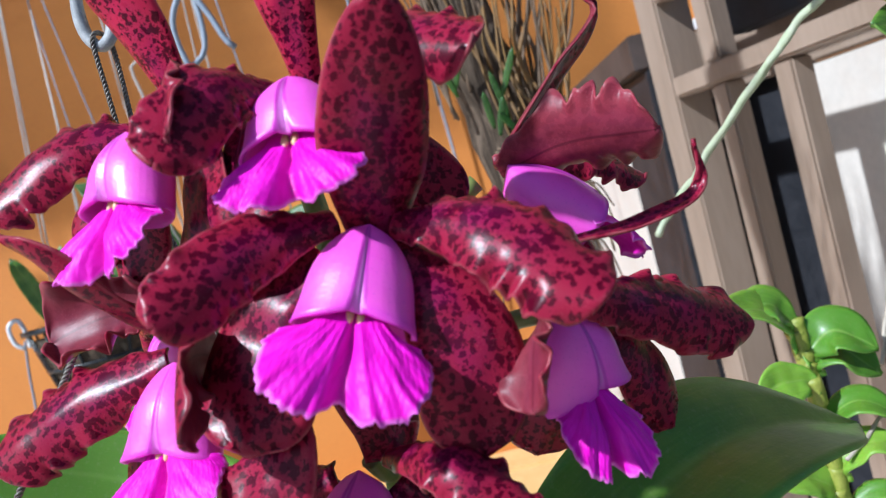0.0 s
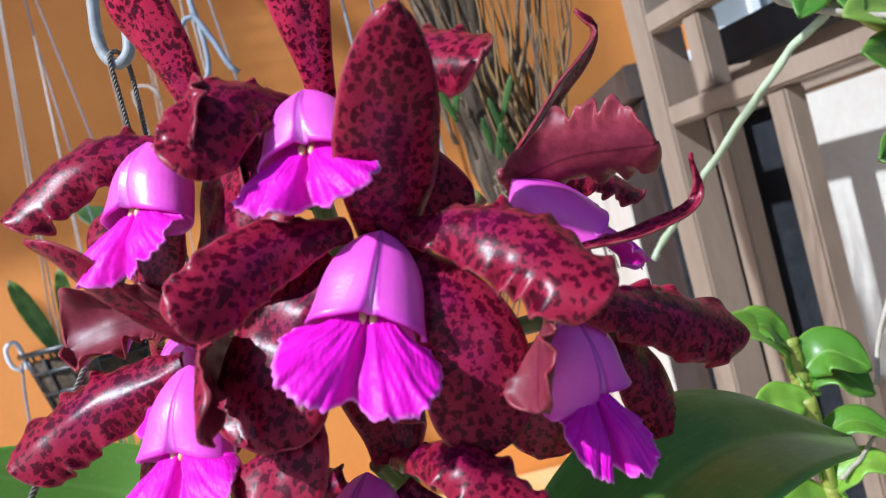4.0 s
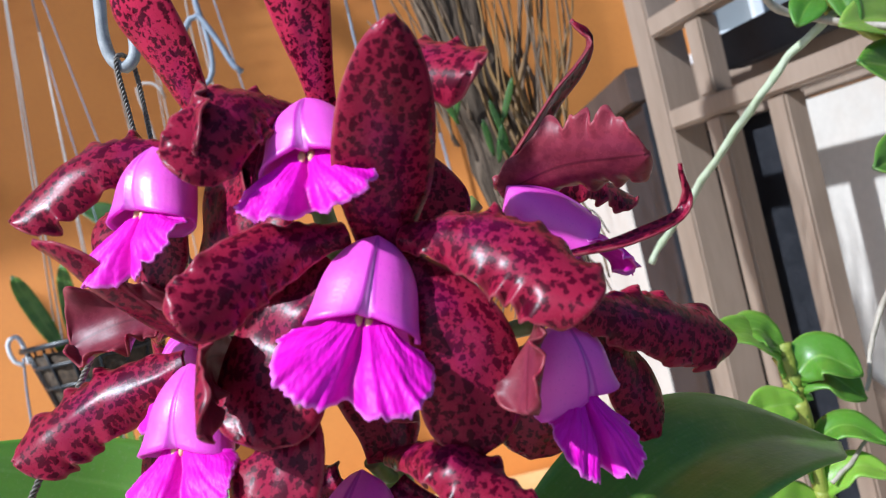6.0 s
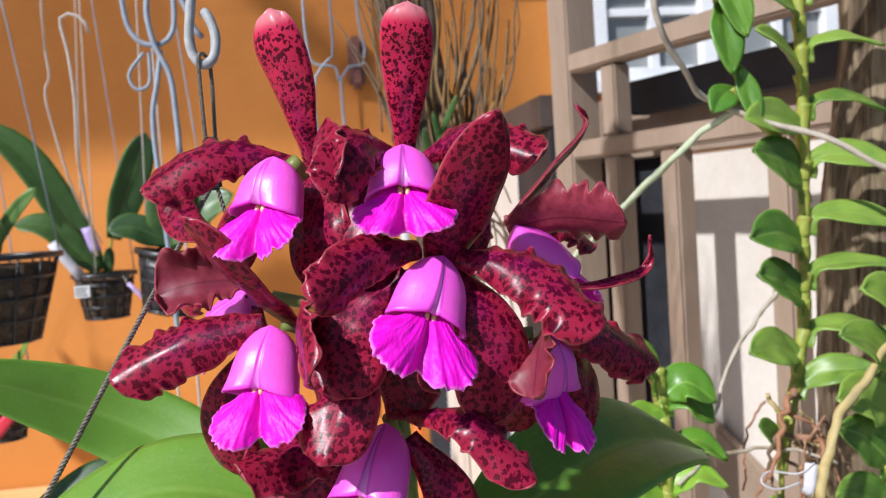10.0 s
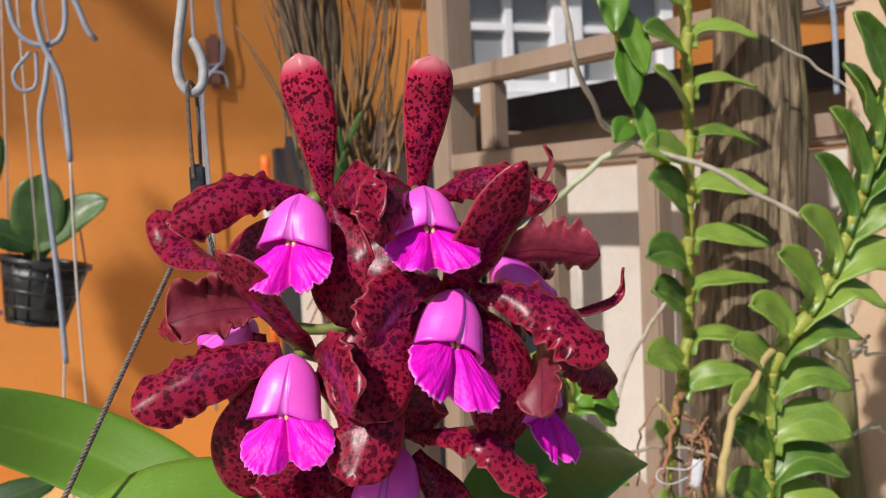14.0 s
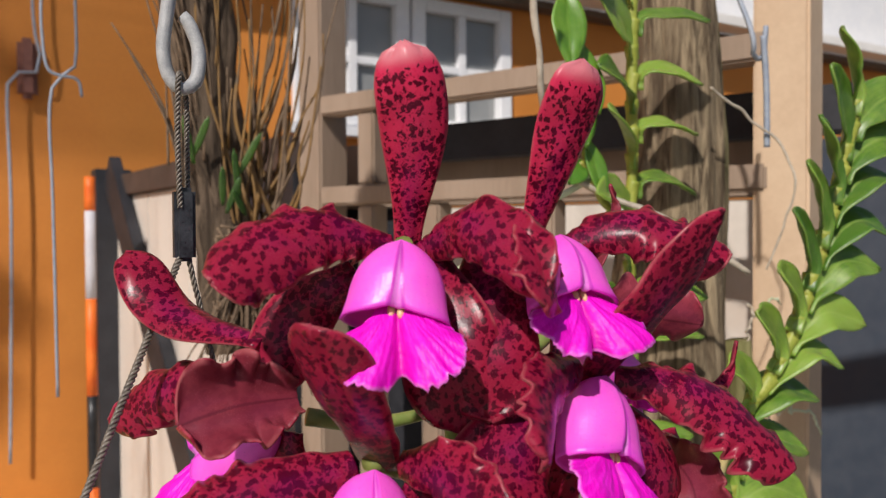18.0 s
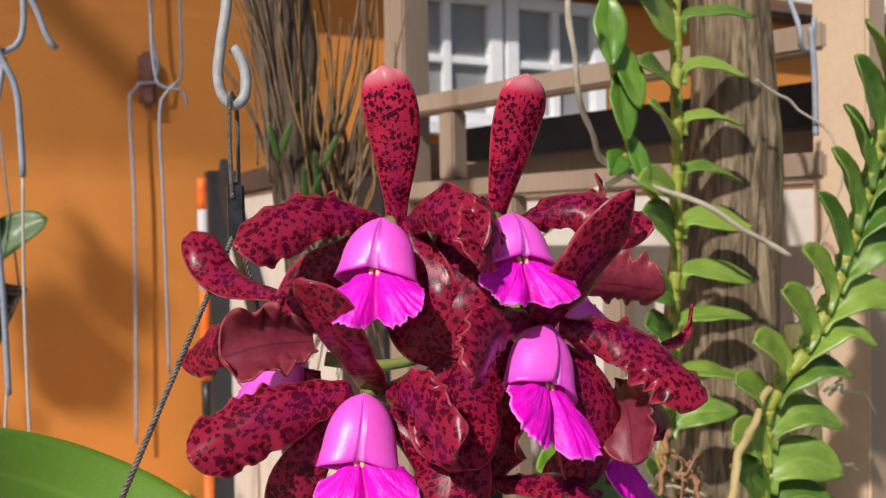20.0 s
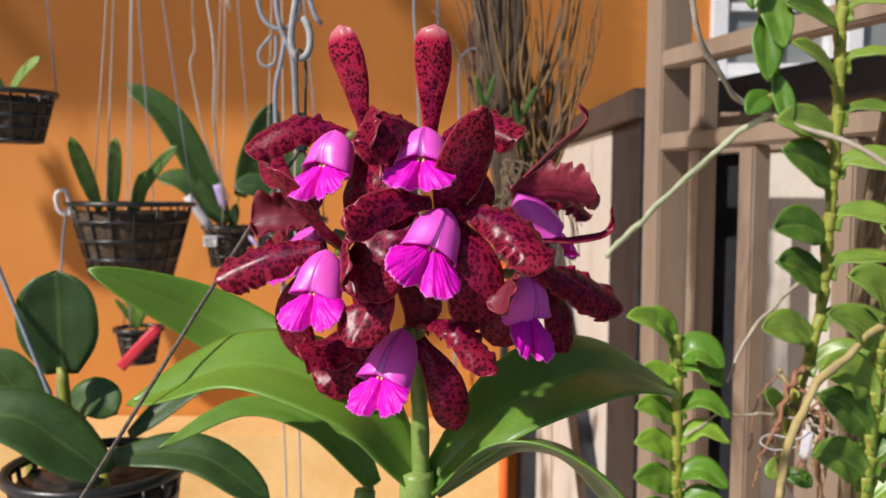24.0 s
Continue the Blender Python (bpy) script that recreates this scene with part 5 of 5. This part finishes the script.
def old_trunk(pts, n=150, sides=84, seed=0.0):
    """A weathered trunk: furrows run along it, deeper on one flank, with swellings."""
    bm = bmesh.new()
    line, length = spline(pts, n)
    r_at = np.interp([i / n for i in range(n + 1)], (0, 0.60, 0.70, 0.78, 1), (0.085, 0.056, 0.048, 0.038, 0.031))
    rings = []
    for i, p in enumerate(line):
        z = i / n * length
        ring = []
        for k in range(sides):
            a = 2 * math.pi * k / sides + 0.35 * math.sin(z * 2.2)
            ca, sa = math.cos(a), math.sin(a)
            q = 1 + 0.16 * noise.noise(V(ca * 0.9 + seed, sa * 0.9, z * 4)) + 0.10 * noise.noise(V(ca * 2.5, sa * 2.5 + seed, z * 5))
            fis = noise.noise(V(ca * 6 + seed, sa * 6, z * 3.5))
            q += 0.05 * noise.noise(V(ca * 12, sa * 12, z * 7 + seed)) - 0.22 * max(0, fis - 0.12) ** 0.8
            q += 0.02 * noise.noise(V(ca * 30, sa * 30, z * 40 + seed))
            r = r_at[i] * q
            ring.append(bm.verts.new(p + V(ca * r, sa * r, 0)))
        rings.append(ring)
    for a, b in zip(rings, rings[1:]):
        for k in range(sides):
            bm.faces.new((a[k], a[(k + 1) % sides], b[(k + 1) % sides], b[k]))
    bm.faces.new(rings[-1])
    return bm


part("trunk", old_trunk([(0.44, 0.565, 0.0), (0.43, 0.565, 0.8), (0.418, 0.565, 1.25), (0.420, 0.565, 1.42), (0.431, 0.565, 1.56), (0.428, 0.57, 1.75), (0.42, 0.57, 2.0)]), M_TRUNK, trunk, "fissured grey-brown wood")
bar("trunk", [(0.57, 0.56, 0.0), (0.54, 0.56, 0.9), (0.512, 0.555, 1.25), (0.50, 0.555, 1.36)], 0.030, M_TRUNK, trunk, 0.012, "dark split branch", n=40, sides=20, wob=0.2, ridge=0.08)


def climber(name, label, stem, leaves, r=0.004, mats=None):
    mats = mats or GREEN
    p = thing(name, stem[-1], label, "orchid", "climbing orchids")
    line, length = spline(stem, 60)
    bar("stem", stem, r * 1.1, M_VSTEM, p, r, n=60, sides=10, wob=0.25)
    for k, (a, b, w, n, droop) in enumerate(leaves):
        a, b = Vector(a), Vector(b)
        out = (b - a).normalized()
        i = min(range(60), key=lambda q: (line[q] - a).length)
        up = (line[i] - line[i + 1]).normalized()
        up = up if up.z > 0 else -up
        size = (b - a).length
        bar("sheath", [a - up * 0.012, a - up * 0.004, a + up * 0.003 + out * r * 0.4], r * 1.06, M_VSTEM, p, r * 1.34, n=6, sides=10, wob=0.25, seed=k)
        foot = a - up * size * 0.15 + out * r * 0.9
        knee = a + up * size * 0.05 + out * size * 0.12
        part("leaf", blade(bmesh.new(), [foot, knee, a.lerp(b, 0.5) + V(0, 0, droop + 0.003), b], w * 1.06, n, clasp_shape, nu=24, nv=10, fold=0.24, clasp=0.45, frill=0.012, waves=0.9, thick=0.0021, seed=len(name) * 17 + k, gran=0.05, twist=0.25 * math.sin(k * 2.4)), mats, p)
    return p


rv = random.Random(11)
stemA = [(0.314, 0.505, 1.66), (0.314, 0.505, 1.55), (0.313, 0.505, 1.47), (0.309, 0.505, 1.385), (0.303, 0.50, 1.335), (0.286, 0.49, 1.285), (0.27, 0.48, 1.24)]
lineA, _ = spline(stemA, 21)
rowsA = []


def vary(n, q):
    return tuple(c + rv.uniform(-q, q) for c in n)


for k, p in enumerate(lineA[1:19]):
    z = rv.uniform(-0.012, 0.010)
    if k % 2 == 0:
        rowsA.append((p, p + V(-0.057 + rv.uniform(-0.006, 0.010), -0.016 + rv.uniform(-0.012, 0.006), 0.022 + z), 0.033 * rv.uniform(0.85, 1.15), vary((0.42, -0.85, 0.40), 0.2), 0.002 + rv.uniform(0, 0.004)))
    else:
        rowsA.append((p, p + V(0.061 + rv.uniform(-0.012, 0.006), -0.012 + rv.uniform(-0.010, 0.006), 0.004 + z), 0.026 * rv.uniform(0.85, 1.15), vary((0.0, -0.54, 0.82), 0.2), 0.002 + rv.uniform(0, 0.004)))
climber("climbing_orchid", "climbing orchid with a segmented stem and paired leaves", stemA, rowsA)
stemB = [(0.385, 0.37, 1.545), (0.372, 0.375, 1.49), (0.360, 0.38, 1.447), (0.339, 0.383, 1.398), (0.318, 0.388, 1.364), (0.306, 0.395, 1.346), (0.299, 0.40, 1.318), (0.296, 0.40, 1.27), (0.293, 0.40, 1.225), (0.29, 0.4, 1.19)]
lineB, _ = spline(stemB, 25)
rowsB = []
for k, p in enumerate(lineB[:24]):
    hi = k < 12
    z = rv.uniform(-0.010, 0.008)
    if k % 2 == 0:
        rowsB.append((p, p + (V(-0.047, -0.020, 0.042 + z) if hi else V(-0.046, -0.018, 0.030 + z)), (0.030 if hi else 0.029) * rv.uniform(0.88, 1.1), vary((-0.30, -0.80, 0.50) if hi else (-0.10, -0.85, 0.50), 0.18), 0.004))
    else:
        rowsB.append((p, p + (V(0.060, -0.016, 0.014 + z) if hi else V(0.058, -0.016, 0.004 + z)), (0.030 if hi else 0.029) * rv.uniform(0.88, 1.1), vary((-0.48, -0.62, 0.65) if hi else (-0.32, -0.62, 0.72), 0.18), 0.010 + rv.uniform(0, 0.004)))
climber("climbing_orchid", "bright green climbing orchid with fleshy leaves", stemB, rowsB, 0.0040)
stemD = [(0.238, 0.50, 1.70), (0.243, 0.50, 1.62), (0.252, 0.50, 1.56), (0.262, 0.50, 1.52), (0.275, 0.50, 1.49), (0.30, 0.503, 1.47)]
climber("hanging_orchid_shoot", "dangling dark green shoot with oval leaves", stemD, [((0.243, 0.50, 1.635), (0.236, 0.485, 1.575), 0.026, (-0.2, -0.95, 0.1), 0), ((0.250, 0.50, 1.60), (0.262, 0.485, 1.545), 0.024, (0.1, -0.95, 0.1), 0), ((0.25, 0.50, 1.575), (0.250, 0.485, 1.52), 0.024, (-0.1, -0.95, 0.1), 0), ((0.26, 0.50, 1.53), (0.268, 0.485, 1.485), 0.016, (0, -0.95, 0.2), 0), ((0.258, 0.50, 1.51), (0.234, 0.485, 1.495), 0.020, (0, -0.8, 0.5), 0), ((0.24, 0.50, 1.66), (0.272, 0.48, 1.63), 0.024, (0, -0.9, 0.2), 0)], 0.0028, (M_BIGLEAF, M_BIGUNDER))
stemK = [(0.180, 0.47, 1.345), (0.181, 0.47, 1.30), (0.184, 0.472, 1.22), (0.187, 0.475, 1.12)]
rowsK = [((0.179, 0.47, 1.335), (0.136, 0.445, 1.362), 0.026, (0.2, -0.6, 0.75), 0.004), ((0.180, 0.47, 1.34), (0.150, 0.46, 1.355), 0.024, (0.3, -0.7, 0.6), 0.006), ((0.18, 0.47, 1.325), (0.212, 0.455, 1.322), 0.030, (0.1, -0.75, 0.6), 0.008), ((0.18, 0.47, 1.318), (0.215, 0.465, 1.306), 0.026, (0, -0.5, 0.85), 0.008), ((0.18, 0.465, 1.31), (0.145, 0.45, 1.315), 0.022, (0, -0.8, 0.5), 0.0)]
for k in range(5):
    z = 1.285 - 0.027 * k
    rowsK.append(((0.182, 0.472, z), (0.218, 0.455, z + (0.006 if k % 2 else -0.002)), 0.022, (0, -0.5, 0.85), 0.008))
    rowsK.append(((0.182, 0.472, z - 0.012), (0.146, 0.455, z + 0.006), 0.022, (0.3, -0.75, 0.5), 0.004))
stemK = [tuple(Vector(q) + V(0, 0, -0.02)) for q in stemK]
rowsK = [(Vector(p) + V(0, 0, -0.02), Vector(q) + V(0, 0, -0.02), w, n, d) for p, q, w, n, d in rowsK]
climber("young_orchid_shoot", "young upright shoot with bright rounded leaves", stemK, rowsK, 0.0038, (M_YOUNG, M_YOUNG))


def root(label, pts, r, mat, r1=None):
    t = thing("aerial_root", pts[0], label, "root", "aerial roots")
    line, _ = spline(pts, 16)
    k = len(label) * 1.7 + pts[0][0] * 90
    bent = [p + V(noise.noise(V(i * 0.55, k, 0)), noise.noise(V(i * 0.55, k, 9)), noise.noise(V(i * 0.55, k, 5))) * (0.0034 if 0 < i < 16 else 0) for i, p in enumerate(line)]
    bar("root", bent, r, mat, t, r1, n=64, sides=8, wob=0.45, seed=len(label))


root("pale grey aerial root curving down across the fence", [(0.172, 0.44, 1.66), (0.173, 0.445, 1.60), (0.186, 0.455, 1.553), (0.205, 0.47, 1.525), (0.250, 0.494, 1.497), (0.300, 0.47, 1.475), (0.335, 0.455, 1.452), (0.368, 0.441, 1.431)], 0.0021, M_ROOT)
root("pale green aerial root with a green tip", [(0.272, 0.50, 1.505), (0.250, 0.502, 1.492), (0.215, 0.545, 1.455), (0.185, 0.60, 1.41), (0.166, 0.63, 1.385), (0.158, 0.64, 1.372)], 0.0026, M_GREENROOT)
root("thin brown aerial root bending down from the stem", [(0.332, 0.535, 1.380), (0.290, 0.52, 1.357), (0.250, 0.50, 1.325), (0.225, 0.485, 1.285)], 0.0020, M_ROOT, 0.0012)
root("stout tan aerial root arching down", [(0.309, 0.402, 1.345), (0.278, 0.385, 1.333), (0.240, 0.365, 1.305), (0.215, 0.345, 1.27), (0.20, 0.33, 1.225)], 0.0027, M_YROOT)
root("thin grey root across the young shoot", [(0.185, 0.46, 1.248), (0.22, 0.47, 1.262), (0.26, 0.47, 1.262), (0.30, 0.46, 1.25)], 0.0012, M_ROOT)
root("pale root along the trunk", [(0.385, 0.49, 1.575), (0.42, 0.485, 1.555), (0.445, 0.47, 1.53), (0.449, 0.46, 1.50), (0.445, 0.47, 1.46), (0.44, 0.48, 1.43)], 0.0012, M_ROOT, 0.0008)
for k in range(18):
    a = V(0.272 + rv.uniform(-0.012, 0.03), 0.475 + rv.uniform(-0.015, 0.02), 1.285 + rv.uniform(-0.05, 0.01))
    e = V(rv.uniform(-0.035, 0.04), rv.uniform(-0.015, 0.01), -rv.uniform(0.03, 0.07))
    root("thin tangled root near the base of the climber", [a, a + e * 0.4 + V(rv.uniform(-0.012, 0.012), 0, 0.006), a + e], rv.uniform(0.0008, 0.0019), (M_YROOT, M_TWIG, M_RUST)[k % 3], 0.0007)
for k in range(12):
    a = V(0.44 + rv.uniform(-0.03, 0.04), 0.478, 1.33 + rv.uniform(-0.09, 0.08))
    e = V(rv.uniform(-0.05, 0.05), rv.uniform(-0.012, 0.0), rv.uniform(-0.05, 0.02))
    root("thin pale root clinging to the trunk", [a, a + e * 0.5 + V(0, -0.004, 0.008), a + e], rv.uniform(0.0009, 0.0016), M_ROOT if k % 2 else M_GREENROOT, 0.0008)
root("stout rusty root elbow at the base of the climber", [(0.285, 0.485, 1.297), (0.268, 0.47, 1.285), (0.258, 0.462, 1.262), (0.250, 0.46, 1.245)], 0.0026, M_RUST, 0.0014)
root("rusty root bending below the climber", [(0.278, 0.47, 1.268), (0.292, 0.46, 1.262), (0.283, 0.455, 1.238), (0.287, 0.45, 1.205)], 0.0021, M_RUST, 0.0014)
tg = thing("white_tag", (0.268, 0.45, 1.24), "pale grey paper plant tag on a twist of wire", "tag")
part("paper", blade(bmesh.new(), [(0.276, 0.452, 1.255), (0.274, 0.452, 1.24), (0.272, 0.455, 1.234)], 0.008, (-0.6, -0.8, 0.1), lambda v: 1.0, nu=6, nv=3, thick=0.0006), (M_LABEL, M_LABEL), tg)
wire(tg, [(0.268, 0.452, 1.243), (0.25, 0.45, 1.241), (0.240, 0.452, 1.246), (0.25, 0.46, 1.250), (0.268, 0.455, 1.248), (0.277, 0.45, 1.256)], 0.0006, M_LABEL)
foliage("small_offshoot", "small rounded green offshoot leaves at the climber's foot", [((0.268, 0.475, 1.262), (0.247, 0.465, 1.280), 0.018, (0.3, -0.8, 0.5), 0.002), ((0.268, 0.475, 1.225), (0.252, 0.465, 1.214), 0.014, (0.1, -0.8, 0.5), 0.002), ((0.268, 0.475, 1.215), (0.286, 0.465, 1.208), 0.015, (0.1, -0.8, 0.5), 0.002)], GREEN, stems=[[(0.270, 0.478, 1.285), (0.269, 0.478, 1.25), (0.269, 0.478, 1.205)]], stem_r=0.0022)
clip = thing("plastic_clip", (-0.5723, 1.1054, 1.4227), "white plastic clip on the rim of a net pot", "clip")
bar("clip", [(-0.5682, 1.0916, 1.3951), (-0.5778, 1.0874, 1.4048), (-0.5806, 1.0874, 1.4269), (-0.5696, 1.0916, 1.4338), (-0.564, 1.0943, 1.4158), (-0.5627, 1.0943, 1.3951)], 0.0030, M_WHITE, clip, n=24, sides=7)
rh = thing("wire_hanger", (0.44, 0.485, 1.58), "grey wire hook beside the trunk", "hanger", "wire hangers")
wire(rh, [(0.425, 0.54, 1.75), (0.424, 0.485, 1.63), (0.430, 0.485, 1.605), (0.442, 0.485, 1.605), (0.446, 0.485, 1.63)], 0.0022)
wire(rh, [(0.436, 0.48, 1.62), (0.440, 0.48, 1.58), (0.441, 0.48, 1.53)], 0.0026)

# unseen neighbouring baskets further along the eave, placed so that their shadows fall on the wall
rn = random.Random(23)
for x, y, z, size in ((-1.253, 1.93, 1.378, 0.092), (-1.245, 1.53, 1.84, 0.062), (-1.22, 1.48, 2.14, 0.055), (-1.85, 1.75, 1.98, 0.080), (-1.40, 1.29, 2.40, 0.105), (-1.33, 1.26, 2.62, 0.075)):
    net_pot((x, y, z), size, size * 0.68, size * 1.3, "unseen black net basket further along the eave, placed to shadow the wall", 14, 4, 0, False, 0.35)
    rows = []
    for k in range(7):
        a = rn.uniform(0, 6.28)
        top = V(x + math.cos(a) * rn.uniform(0.04, 0.10), y + math.sin(a) * 0.08, z + size * 1.3 + rn.uniform(0.06, 0.18))
        rows.append(((x, y, z + size * 1.2), top, rn.uniform(0.02, 0.05), (math.cos(a) * 0.4, -0.7, 0.6), 0.02))
    foliage("basket_plant", "unseen green basket leaves placed to shadow the wall", rows, DARK)

for x, y in ((-0.079, 0.297), (-0.212, 0.78), (-0.040, 0.95), (-0.435, 1.3), (0.052, 0.76)):
    rod(x, y)
bar("hanging_wire", [(0.052, 0.76, 1.84), (0.052, 0.76, 4.5)], 0.002, M_GREYWIRE, log, n=4, sides=6)
